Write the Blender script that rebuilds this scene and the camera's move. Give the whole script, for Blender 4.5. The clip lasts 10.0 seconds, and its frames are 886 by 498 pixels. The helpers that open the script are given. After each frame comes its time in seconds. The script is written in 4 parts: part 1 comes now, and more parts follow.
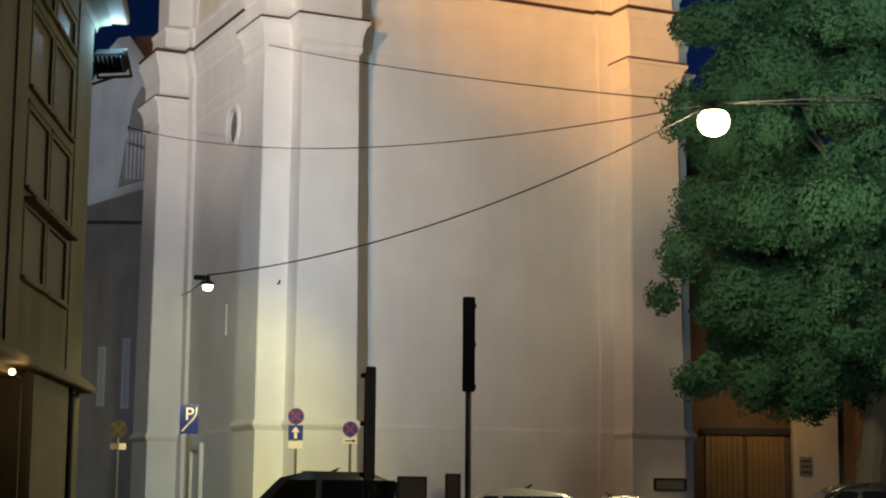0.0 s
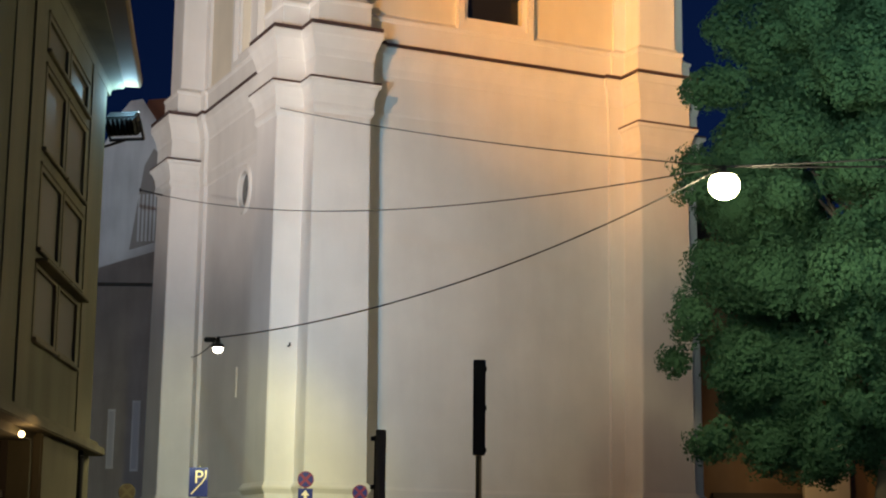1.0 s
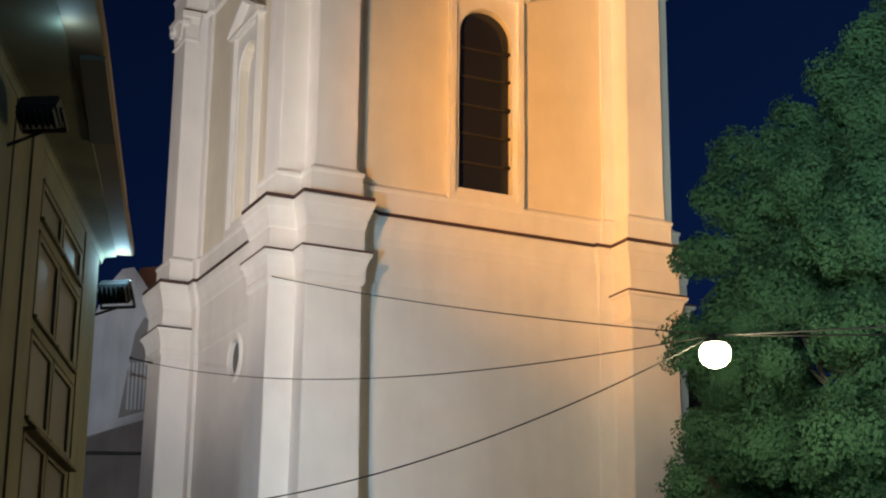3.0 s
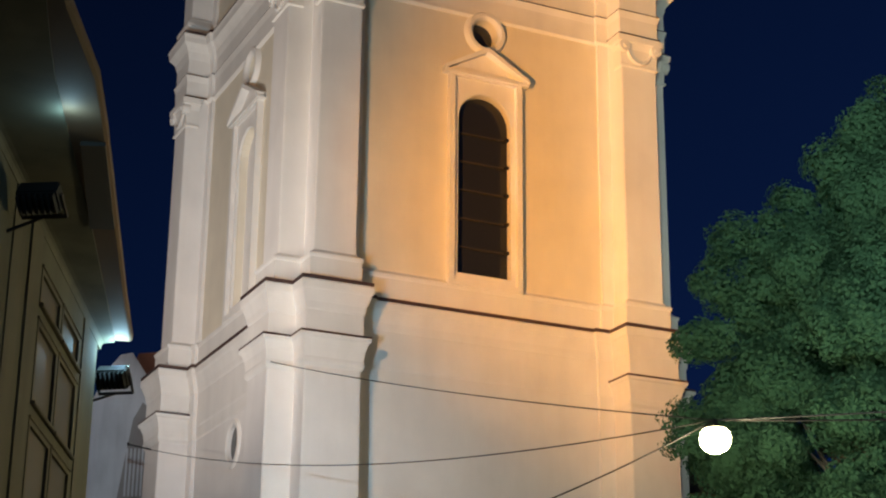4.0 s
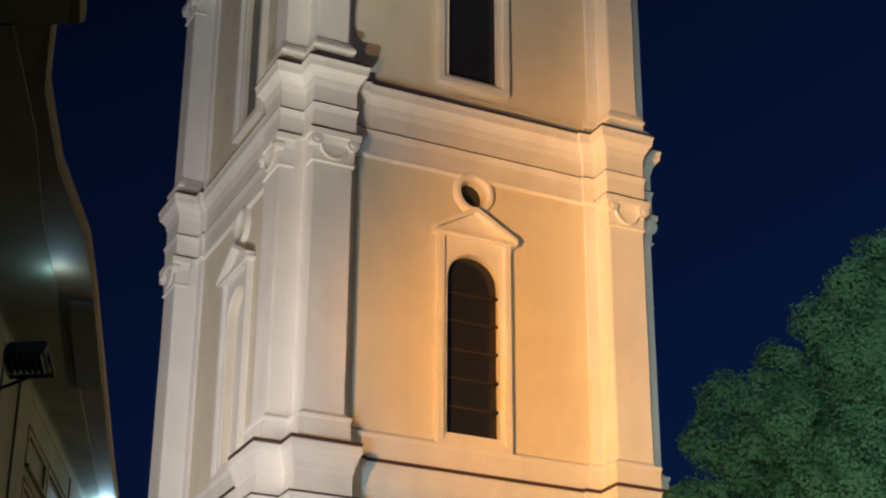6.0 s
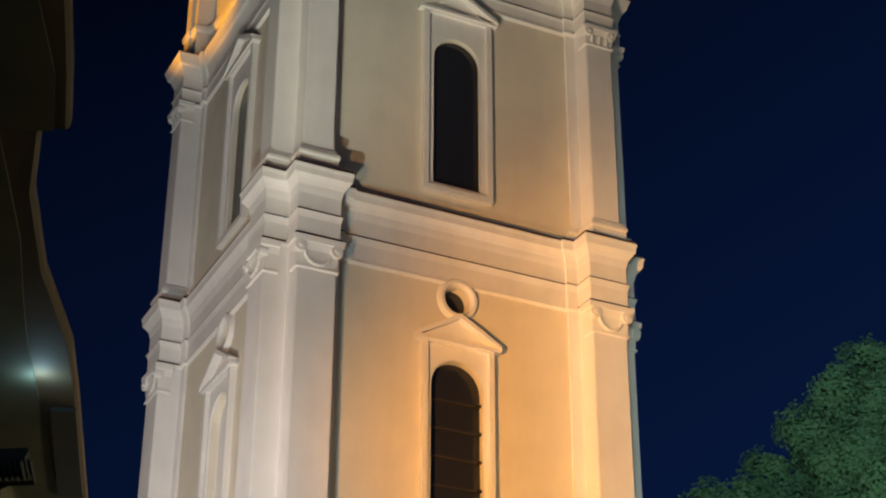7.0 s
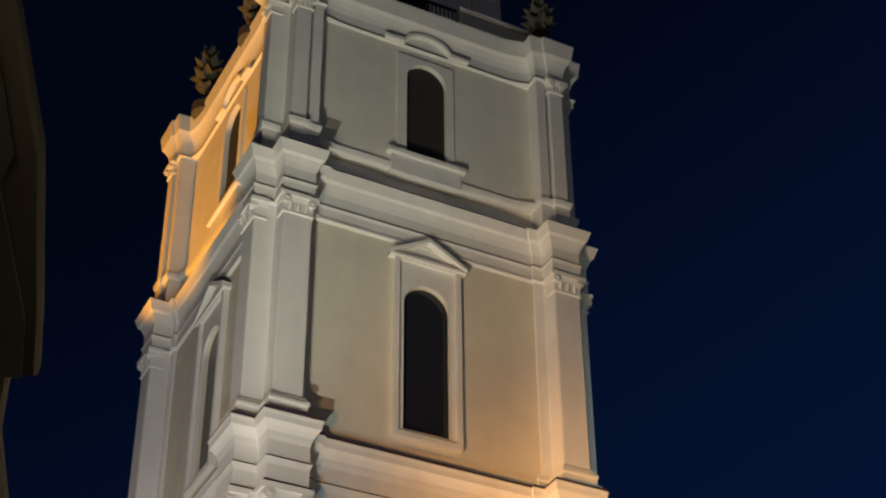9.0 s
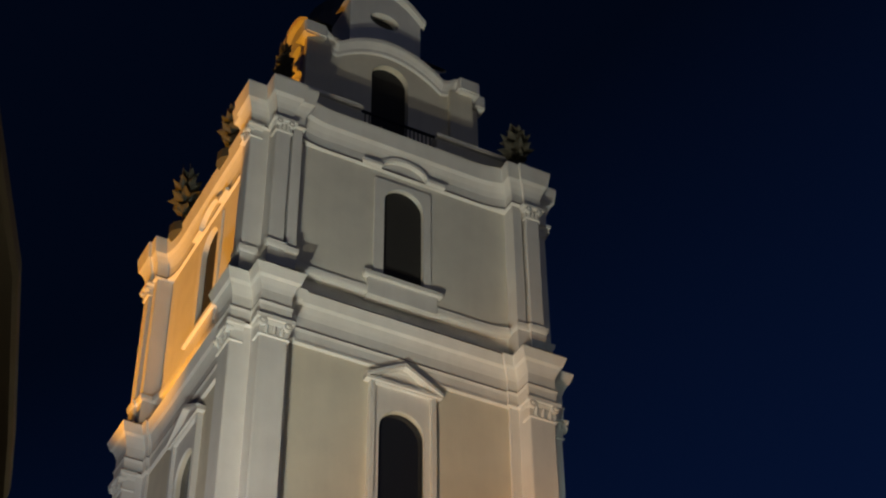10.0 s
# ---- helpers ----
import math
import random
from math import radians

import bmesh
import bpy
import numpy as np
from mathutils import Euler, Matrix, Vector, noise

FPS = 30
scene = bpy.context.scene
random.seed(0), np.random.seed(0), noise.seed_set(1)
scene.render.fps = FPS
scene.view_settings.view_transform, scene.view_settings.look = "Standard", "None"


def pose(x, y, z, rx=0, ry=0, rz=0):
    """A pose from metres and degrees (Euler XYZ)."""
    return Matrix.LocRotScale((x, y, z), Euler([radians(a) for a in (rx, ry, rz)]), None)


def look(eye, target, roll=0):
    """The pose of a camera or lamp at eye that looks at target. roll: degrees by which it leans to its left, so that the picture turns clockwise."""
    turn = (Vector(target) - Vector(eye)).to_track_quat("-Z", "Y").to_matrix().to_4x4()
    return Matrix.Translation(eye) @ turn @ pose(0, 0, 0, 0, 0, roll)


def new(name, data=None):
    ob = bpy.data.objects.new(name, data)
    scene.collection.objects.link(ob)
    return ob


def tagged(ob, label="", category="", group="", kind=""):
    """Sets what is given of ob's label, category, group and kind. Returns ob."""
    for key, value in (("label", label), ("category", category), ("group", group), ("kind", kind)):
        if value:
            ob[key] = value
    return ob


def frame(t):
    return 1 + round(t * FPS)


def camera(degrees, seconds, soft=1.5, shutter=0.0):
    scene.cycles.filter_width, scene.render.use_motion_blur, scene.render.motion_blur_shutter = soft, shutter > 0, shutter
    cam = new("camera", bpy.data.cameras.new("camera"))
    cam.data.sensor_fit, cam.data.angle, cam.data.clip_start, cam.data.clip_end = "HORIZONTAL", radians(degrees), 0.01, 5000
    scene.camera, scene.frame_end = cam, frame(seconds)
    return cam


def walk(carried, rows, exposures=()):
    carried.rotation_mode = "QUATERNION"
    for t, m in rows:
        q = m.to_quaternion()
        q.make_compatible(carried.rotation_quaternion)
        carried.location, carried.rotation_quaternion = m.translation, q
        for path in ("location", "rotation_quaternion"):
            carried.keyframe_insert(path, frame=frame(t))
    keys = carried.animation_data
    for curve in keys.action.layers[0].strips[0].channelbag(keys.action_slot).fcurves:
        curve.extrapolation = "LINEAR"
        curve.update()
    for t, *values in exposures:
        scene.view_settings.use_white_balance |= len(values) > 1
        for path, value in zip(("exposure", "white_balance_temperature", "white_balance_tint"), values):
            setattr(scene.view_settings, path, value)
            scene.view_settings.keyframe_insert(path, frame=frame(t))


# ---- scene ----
cam = camera(29.06, 10.0, soft=2.1)
EYE = 1.6
# seconds, yaw to the left, pitch up, roll
TURNS = [
    (0, 0.051, 8.504, 0.476),
    (0.5, 0.279, 9.534, 0.624),
    (1, 0.432, 10.606, 0.672),
    (1.5, 0.443, 11.787, 0.779),
    (2, 0.359, 13.142, 0.778),
    (2.5, 0.244, 14.678, 0.716),
    (4, 0.179, 19.092, 0.577),
    (4.5, 0.211, 20.303, 0.557),
    (5, 0.176, 21.539, 0.516),
    (5.5, 0.052, 22.894, 0.431),
    (7, -0.752, 27.990, 0.246),
    (7.5, -1.036, 29.987, 0.022),
    (8, -1.303, 32.046, -0.071),
    (8.5, -1.580, 34.146, -0.086),
    (9, -1.958, 36.234, -0.428),
    (9.5, -2.464, 38.318, -0.759),
    (10, -3.020, 40.392, -0.566),
]


def held(yaw, pitch, roll):
    return pose(0, 0, EYE, 0, 0, yaw) @ pose(0, 0, 0, 90 + pitch, 0, 0) @ pose(0, 0, 0, 0, 0, roll)


EXPOSURES = [(0.0, 0.0), (10.0, 0.0)]
walk(cam, [(t, held(yaw, pitch, roll)) for t, yaw, pitch, roll in TURNS], EXPOSURES)

# ---------------------------------------------------------------- light
world = bpy.data.worlds.new("night")
scene.world = world
world.use_nodes = True
wn = world.node_tree.nodes
wl = world.node_tree.links
sky_bg = wn["Background"]
tc = wn.new("ShaderNodeTexCoord")
sep = wn.new("ShaderNodeSeparateXYZ")
ramp = wn.new("ShaderNodeValToRGB")
wl.new(tc.outputs["Generated"], sep.inputs[0])
lean = wn.new("ShaderNodeMath")
lean.operation = "MULTIPLY_ADD"
lean.inputs[1].default_value = -0.45
wl.new(sep.outputs["X"], lean.inputs[0])
wl.new(sep.outputs["Z"], lean.inputs[2])
wl.new(lean.outputs[0], ramp.inputs[0])
ramp.color_ramp.elements[0].position, ramp.color_ramp.elements[0].color = 0.1, (0.0028, 0.0098, 0.046, 1)
ramp.color_ramp.elements[1].position, ramp.color_ramp.elements[1].color = 0.67, (0.0005, 0.0018, 0.0065, 1)
wl.new(ramp.outputs[0], sky_bg.inputs[0])
sky_bg.inputs[1].default_value = 1.0

# the tower's frame: near corner, face direction
TX, TY, TA = -4.620, 50.188, 25.37
CA, SA = math.cos(radians(TA)), math.sin(radians(TA))
MID = 6.58
G = 0.25


def tw(u, v, z):
    """A place on the tower: u along the front, v into the depth, from the near corner."""
    return Vector((TX + u * CA - v * SA, TY + u * SA + v * CA, z))


def spot(name, eye, target, watts, colour, degrees, blend, size):
    data = bpy.data.lights.new(name, "SPOT")
    data.energy, data.color, data.spot_size, data.spot_blend, data.shadow_soft_size = watts, colour, radians(degrees), blend, size
    ob = new(name, data)
    ob.matrix_world = look(eye, target)
    return ob


def bulb(name, place, watts, colour, size):
    data = bpy.data.lights.new(name, "POINT")
    data.energy, data.color, data.shadow_soft_size = watts, colour, size
    ob = new(name, data)
    ob.location = place
    return ob


FLOOD = Vector((-5.80, 30.35, 9.70))
FLOOD_B = Vector((-5.2, 21.1, 9.6))
ROOFTOP = Vector((-7.4, 29.3, 15.3))
HANG = Vector((-5.04, 36.0, 6.1))
spot("flood_white", FLOOD, tw(-5, 0, 32), 6400, (0.44, 0.80, 1.0), 70, 1.0, 0.15)
spot("flood_warm", ROOFTOP, tw(5, 0, 18), 7800, (1.0, 0.57, 0.28), 94, 1.0, 0.25)
spot("flood_upper", FLOOD, tw(1.5, 0, 51), 18500, (1.0, 0.90, 0.68), 48, 1.0, 0.1)
spot("flood_roof_upper", ROOFTOP, tw(6, 0, 50), 7000, (1.0, 0.88, 0.62), 40, 1.0, 0.12)
# added fill with no known source; lifts the tower's shaded upper front
spot("upper_front_fill", (24, -60, 12), tw(8, 0, 52), 13000, (1.0, 0.94, 0.66), 22, 1.0, 1.0)
spot("flood_cool", FLOOD, tw(-4, 0, 11), 8200, (0.46, 0.76, 1.0), 76, 1.0, 0.15)
spot("flood_orange", ROOFTOP, tw(18.5, 0, 24.5), 40000, (1.0, 0.37, 0.015), 50, 1.0, 0.2)
spot("flood_orange_high", ROOFTOP, tw(14.5, 0, 36), 11000, (1.0, 0.45, 0.10), 34, 1.0, 0.2)
spot("flood_side", (-21, 38, 9), tw(0, 8, 24), 12500, (1.0, 0.87, 0.78), 64, 1.0, 0.2)
spot("flood_left", (-27, 57, 20), tw(0, 7, 54.0), 56000, (1.0, 0.40, 0.02), 23, 0.35, 0.15)
spot("street_left", HANG + Vector((-0.05, 0.3, -0.2)), (-7.1, 51.3, 3.2), 3300, (1.0, 0.86, 0.22), 46, 0.7, 0.15)
spot("street_left_pool", HANG + Vector((0, 0, -0.3)), HANG + Vector((0, 0.001, -6.0)), 1050, (1.0, 0.82, 0.34), 164, 0.25, 0.15)
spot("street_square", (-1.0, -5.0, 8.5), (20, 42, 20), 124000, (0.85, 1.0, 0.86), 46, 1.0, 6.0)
spot("flood_nave", FLOOD + Vector((-0.2, 0, 0)), (-17.4, 78, 19.3), 10500, (0.78, 0.90, 1.0), 10.5, 0.35, 0.1)
bulb("street_right", (4.8, 30.0, 7.95), 2000, (1.0, 0.86, 0.48), 0.2)
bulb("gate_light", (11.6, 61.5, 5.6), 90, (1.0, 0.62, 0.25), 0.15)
bulb("flood_spill", (-5.86, 29.42, 9.80), 60, (0.42, 0.78, 1.0), 0.04)
bulb("flood_spill_near", (-4.66, 19.2, 9.84), 11.0, (0.42, 0.78, 1.0), 0.03)
bulb("shop_light", (-5.45, 22.75, 3.16), 13, (1.0, 0.62, 0.28), 0.06)


# ---------------------------------------------------------------- materials
def material(name, colour, rough=0.8, metal=0.0, grain=0.12, scale=3.0, fine=45.0, bump=0.25, stain=0.0, spread=0.0):
    m = bpy.data.materials.new(name)
    m.use_nodes = True
    n, l = m.node_tree.nodes, m.node_tree.links
    b = n["Principled BSDF"]
    b.inputs["Roughness"].default_value, b.inputs["Metallic"].default_value = rough, metal
    co = n.new("ShaderNodeTexCoord")
    big = n.new("ShaderNodeTexNoise")
    big.inputs["Scale"].default_value, big.inputs["Detail"].default_value = scale * 0.25, 6
    small = n.new("ShaderNodeTexNoise")
    small.inputs["Scale"].default_value, small.inputs["Detail"].default_value = fine, 5
    l.new(co.outputs["Object"], big.inputs["Vector"])
    l.new(co.outputs["Object"], small.inputs["Vector"])
    mix = n.new("ShaderNodeMath")
    mix.operation = "MULTIPLY_ADD"
    mix.inputs[1].default_value = 0.35
    l.new(small.outputs["Fac"], mix.inputs[0])
    l.new(big.outputs["Fac"], mix.inputs[2])
    val = n.new("ShaderNodeMapRange")
    val.inputs["From Min"].default_value, val.inputs["From Max"].default_value = 0.35, 1.0
    val.inputs["To Min"].default_value, val.inputs["To Max"].default_value = 1 - grain, 1 + grain * 0.6
    l.new(mix.outputs[0], val.inputs["Value"])
    last = val.outputs[0]
    if stain:
        streak = n.new("ShaderNodeTexNoise")
        mapping = n.new("ShaderNodeMapping")
        mapping.inputs["Scale"].default_value = (0.7, 0.7, 0.12)
        l.new(co.outputs["Object"], mapping.inputs[0])
        l.new(mapping.outputs[0], streak.inputs["Vector"])
        streak.inputs["Scale"].default_value, streak.inputs["Detail"].default_value = 2.2, 7
        sr = n.new("ShaderNodeMapRange")
        sr.inputs["From Min"].default_value, sr.inputs["From Max"].default_value = 0.42, 0.72
        sr.inputs["To Min"].default_value, sr.inputs["To Max"].default_value = 1.0, 1.0 - stain
        l.new(streak.outputs["Fac"], sr.inputs["Value"])
        mul = n.new("ShaderNodeMath")
        mul.operation = "MULTIPLY"
        l.new(last, mul.inputs[0])
        l.new(sr.outputs[0], mul.inputs[1])
        last = mul.outputs[0]
    if spread:
        info = n.new("ShaderNodeNewGeometry")
        rr = n.new("ShaderNodeMapRange")
        rr.inputs["To Min"].default_value, rr.inputs["To Max"].default_value = 1 - spread, 1 + spread
        l.new(info.outputs["Random Per Island"], rr.inputs["Value"])
        mul = n.new("ShaderNodeMath")
        mul.operation = "MULTIPLY"
        l.new(last, mul.inputs[0])
        l.new(rr.outputs[0], mul.inputs[1])
        last = mul.outputs[0]
    scaled = n.new("ShaderNodeVectorMath")
    scaled.operation = "SCALE"
    scaled.inputs[0].default_value = colour
    l.new(last, scaled.inputs["Scale"])
    l.new(scaled.outputs[0], b.inputs["Base Color"])
    if bump:
        bp = n.new("ShaderNodeBump")
        bp.inputs["Strength"].default_value, bp.inputs["Distance"].default_value = bump, 0.01
        l.new(mix.outputs[0], bp.inputs["Height"])
        l.new(bp.outputs[0], b.inputs["Normal"])
    return m


def glowing(name, colour, strength):
    m = bpy.data.materials.new(name)
    m.use_nodes = True
    b = m.node_tree.nodes["Principled BSDF"]
    b.inputs["Base Color"].default_value = (0.8, 0.8, 0.8, 1)
    b.inputs["Emission Color"].default_value = (*colour, 1)
    b.inputs["Emission Strength"].default_value = strength
    return m


def glassy(name, colour, rough=0.08):
    m = bpy.data.materials.new(name)
    m.use_nodes = True
    b = m.node_tree.nodes["Principled BSDF"]
    b.inputs["Base Color"].default_value = (*colour, 1)
    b.inputs["Roughness"].default_value = rough
    b.inputs["Specular IOR Level"].default_value = 0.5
    return m


WHITE = material("white_lime_plaster", (0.80, 0.78, 0.75), 0.85, grain=0.09, stain=0.05)
CREAM = material("cream_plaster", (0.76, 0.70, 0.57), 0.88, grain=0.10, stain=0.05)
PALE = material("pale_grey_plaster", (0.76, 0.73, 0.65), 0.88, grain=0.10, stain=0.05)
TRIM = material("white_trim_plaster", (0.80, 0.78, 0.74), 0.85, grain=0.10, stain=0.06)
# near-black colour standing in for the shade inside the buildings
DARKIN = material("interior_shade", (0.03, 0.028, 0.026), 0.9)
PANE = glassy("dark_glass", (0.02, 0.022, 0.026), 0.12)
DIMPANE = glassy("dim_curtained_glass", (0.04, 0.037, 0.024), 0.6)
# pale base colour paints the light reflected in the church panes
PALEPANE = glassy("pale_reflecting_glass", (0.55, 0.55, 0.58), 0.2)
LOUVRE = material("dark_wood", (0.035, 0.028, 0.022), 0.7, grain=0.3)
FLASH = material("brown_tin_flashing", (0.085, 0.05, 0.045), 0.6, 0.2, grain=0.2)
BLACKBOX = material("black_powder_coat", (0.006, 0.006, 0.007), 0.8)
FINIALTIN = material("weathered_tin", (0.085, 0.08, 0.06), 0.7, 0.1, grain=0.3)
IRON = material("dark_iron", (0.03, 0.03, 0.032), 0.55, 0.6)
TIN = material("grey_tin", (0.16, 0.16, 0.17), 0.5, 0.5, grain=0.2)
ASPHALT = material("asphalt", (0.05, 0.05, 0.052), 0.85, grain=0.3, fine=80, bump=0.5)
PAVING = material("pavement_stone", (0.22, 0.21, 0.20), 0.85, grain=0.25)
OLDWALL = material("olive_plaster", (0.094, 0.09, 0.056), 0.9, grain=0.3, stain=0.3)
OLDTRIM = material("ochre_plaster", (0.105, 0.095, 0.06), 0.9, grain=0.25, stain=0.25)
ROOFRED = material("red_clay_tile", (0.24, 0.10, 0.06), 0.85, grain=0.3)
ROOFBROWN = material("brown_wood_eave", (0.12, 0.075, 0.04), 0.8, grain=0.3)
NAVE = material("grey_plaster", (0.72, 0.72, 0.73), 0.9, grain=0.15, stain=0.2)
# darker church plaster; on the gable panel it stands in for shade
NAVEDARK = material("dark_plaster_and_shade", (0.36, 0.33, 0.31), 0.9, grain=0.2, stain=0.2)
BARK = material("bark", (0.07, 0.055, 0.04), 0.9, grain=0.4, bump=0.8)
LEAF = material("leaf_green", (0.058, 0.15, 0.085), 0.9, grain=0.10, spread=0.05, bump=0)
ln, ll = LEAF.node_tree.nodes, LEAF.node_tree.links
leaf_b = ln["Principled BSDF"]
leaf_t = ln.new("ShaderNodeBsdfTranslucent")
leaf_t.inputs[0].default_value = (0.058, 0.15, 0.075, 1)
leaf_m = ln.new("ShaderNodeMixShader")
leaf_m.inputs[0].default_value = 0.62
ll.new(leaf_b.outputs[0], leaf_m.inputs[1])
ll.new(leaf_t.outputs[0], leaf_m.inputs[2])
ll.new(leaf_m.outputs[0], ln["Material Output"].inputs["Surface"])
POSTGREY = material("galvanised_steel", (0.22, 0.22, 0.22), 0.45, 0.7)
SIGNBLUE = material("sign_blue", (0.015, 0.035, 0.28), 0.4, grain=0.05, bump=0)
SIGNRED = material("sign_red", (0.20, 0.04, 0.12), 0.4, grain=0.05, bump=0)
SIGNWHITE = material("sign_white", (0.8, 0.8, 0.8), 0.4, grain=0.04, bump=0)
BROWNBOARD = material("brown_board", (0.045, 0.034, 0.03), 0.6, grain=0.25)
GREYBOARD = material("grey_board", (0.22, 0.20, 0.18), 0.6, grain=0.2)
BROWNWALL = material("brown_plaster", (0.16, 0.11, 0.07), 0.9, grain=0.25, stain=0.2)
OCHRE = material("ochre_gate", (0.32, 0.20, 0.08), 0.75, grain=0.25)
PALEHOUSE = material("pale_house_plaster", (0.60, 0.56, 0.46), 0.9, grain=0.15, stain=0.2)
BLACKPAINT = material("black_car_paint", (0.012, 0.012, 0.014), 0.25, 0.0, grain=0.03, bump=0)
GRAPHITE = material("graphite_car_paint", (0.07, 0.07, 0.075), 0.3, 0.4, grain=0.03, bump=0)
SILVERPAINT = material("silver_car_paint", (0.45, 0.45, 0.46), 0.3, 0.6, grain=0.03, bump=0)
WHITEPAINT = material("white_car_paint", (0.75, 0.75, 0.74), 0.3, grain=0.03, bump=0)
RUBBER = material("tyre_rubber", (0.02, 0.02, 0.02), 0.85)
CARGLASS = glassy("car_glass", (0.01, 0.011, 0.013), 0.05)
LAMPGLOW = glowing("lamp_bowl_lit", (1.0, 0.86, 0.48), 28.0)
LAMPGLOW2 = glowing("small_lamp_lit", (1.0, 0.88, 0.66), 14.0)
FLOODGLOW = glowing("flood_lens_lit", (0.75, 0.95, 1.0), 9.0)
SHOPGLOW = glowing("shop_bulb_lit", (1.0, 0.62, 0.28), 9.0)


# ---------------------------------------------------------------- mesh helpers
def thing(name, label, category, place=(0, 0, 0), turn=0.0, kind="", group=""):
    ob = new(name)
    ob.matrix_world = pose(*place, 0, 0, turn)
    ob.empty_display_size = 0.2
    return tagged(ob, label, category, group, kind)


def part(name, bm, mat, parent=None, label="", smooth=False):
    bmesh.ops.recalc_face_normals(bm, faces=bm.faces)
    me = bpy.data.meshes.new(name)
    bm.to_mesh(me)
    bm.free()
    me.materials.append(mat)
    if smooth:
        for poly in me.polygons:
            poly.use_smooth = True
    ob = new(name, me)
    ob.parent = parent
    if label:
        ob["label"] = label
    return ob


def quad(bm, *pts):
    return bm.faces.new([bm.verts.new(p) for p in pts])


def box(bm, x0, y0, z0, x1, y1, z1, bevel=0.0):
    r = bmesh.ops.create_cube(bm, size=1)
    for v in r["verts"]:
        v.co = Vector(((x0 + x1) / 2 + v.co.x * (x1 - x0), (y0 + y1) / 2 + v.co.y * (y1 - y0), (z0 + z1) / 2 + v.co.z * (z1 - z0)))
    if bevel:
        edges = list({e for v in r["verts"] for e in v.link_edges})
        bmesh.ops.bevel(bm, geom=edges, offset=bevel, segments=2, affect="EDGES", clamp_overlap=True)
    return bm


def rod(bm, a, b, r0, r1=None, sides=12):
    a, b = Vector(a), Vector(b)
    r1 = r0 if r1 is None else r1
    m = Matrix.Translation((a + b) / 2) @ (b - a).to_track_quat("Z", "Y").to_matrix().to_4x4()
    bmesh.ops.create_cone(bm, cap_ends=True, segments=sides, radius1=r0, radius2=r1, depth=(b - a).length, matrix=m)
    return bm


def lathe(bm, profile, sides=24, at=(0, 0, 0)):
    rings = []
    for r, z in profile:
        rings.append([bm.verts.new((at[0] + r * math.cos(2 * math.pi * k / sides), at[1] + r * math.sin(2 * math.pi * k / sides), at[2] + z)) for k in range(sides)])
    for a, b in zip(rings, rings[1:]):
        for k in range(sides):
            bm.faces.new((a[k], a[(k + 1) % sides], b[(k + 1) % sides], b[k]))
    bm.faces.new(rings[0])
    bm.faces.new(rings[-1])
    return bm


def extrude_flat(bm, pts, y0, y1):
    """A flat outline of (x, z) points given depth from y0 to y1."""
    a = [bm.verts.new((x, y0, z)) for x, z in pts]
    b = [bm.verts.new((x, y1, z)) for x, z in pts]
    bm.faces.new(a)
    bm.faces.new(b[::-1])
    for k in range(len(pts)):
        bm.faces.new((a[k], a[(k + 1) % len(pts)], b[(k + 1) % len(pts)], b[k]))
    return bm


def pierced(bm, x0, x1, z0, z1, holes, y0, y1, sides=True):
    """An upright slab between y0 (outside) and y1, with holes. A hole: list of (x, low, high) columns."""
    xs = sorted({round(x0, 5), round(x1, 5), *(round(c[0], 5) for h in holes for c in h)})

    def span(h, x):
        for (xa, la, ha), (xb, lb, hb) in zip(h, h[1:]):
            if xa - 1e-4 <= x <= xb + 1e-4:
                k = 0 if xb == xa else (x - xa) / (xb - xa)
                return la + k * (lb - la), ha + k * (hb - ha)
        return None

    for xa, xb in zip(xs, xs[1:]):
        mid = (xa + xb) / 2
        here = sorted([h for h in holes if span(h, mid)], key=lambda h: span(h, mid)[0])
        la = lb = z0
        for h in here:
            sa, sb = span(h, xa), span(h, xb)
            for y in (y0, y1):
                quad(bm, (xa, y, la), (xb, y, lb), (xb, y, sb[0]), (xa, y, sa[0]))
            quad(bm, (xa, y0, sa[0]), (xb, y0, sb[0]), (xb, y1, sb[0]), (xa, y1, sa[0]))
            quad(bm, (xa, y0, sa[1]), (xb, y0, sb[1]), (xb, y1, sb[1]), (xa, y1, sa[1]))
            la, lb = sa[1], sb[1]
        for y in (y0, y1):
            quad(bm, (xa, y, la), (xb, y, lb), (xb, y, z1), (xa, y, z1))
    for h in holes:
        for x, lo, hi in (h[0], h[-1]):
            if hi - lo > 1e-4:
                quad(bm, (x, y0, lo), (x, y1, lo), (x, y1, hi), (x, y0, hi))
    if sides:
        quad(bm, (x0, y0, z0), (x0, y1, z0), (x0, y1, z1), (x0, y0, z1))
        quad(bm, (x1, y0, z0), (x1, y1, z0), (x1, y1, z1), (x1, y0, z1))
        quad(bm, (x0, y0, z0), (x1, y0, z0), (x1, y1, z0), (x0, y1, z0))
        quad(bm, (x0, y0, z1), (x1, y0, z1), (x1, y1, z1), (x0, y1, z1))
    bmesh.ops.remove_doubles(bm, verts=bm.verts, dist=1e-4)
    return bm


def arch_hole(cx, half, low, spring, rise, n=14):
    out = []
    for k in range(n + 1):
        x = -half * math.cos(math.pi * k / n)
        out.append((cx + x, low, spring + rise * math.sqrt(max(0.0, 1 - (x / half) ** 2))))
    return out


def round_hole(cx, cz, rx, rz, n=18):
    out = []
    for k in range(n + 1):
        x = -rx * math.cos(math.pi * k / n)
        h = rz * math.sqrt(max(0.0, 1 - (x / rx) ** 2))
        out.append((cx + x, cz - h, cz + h))
    return out


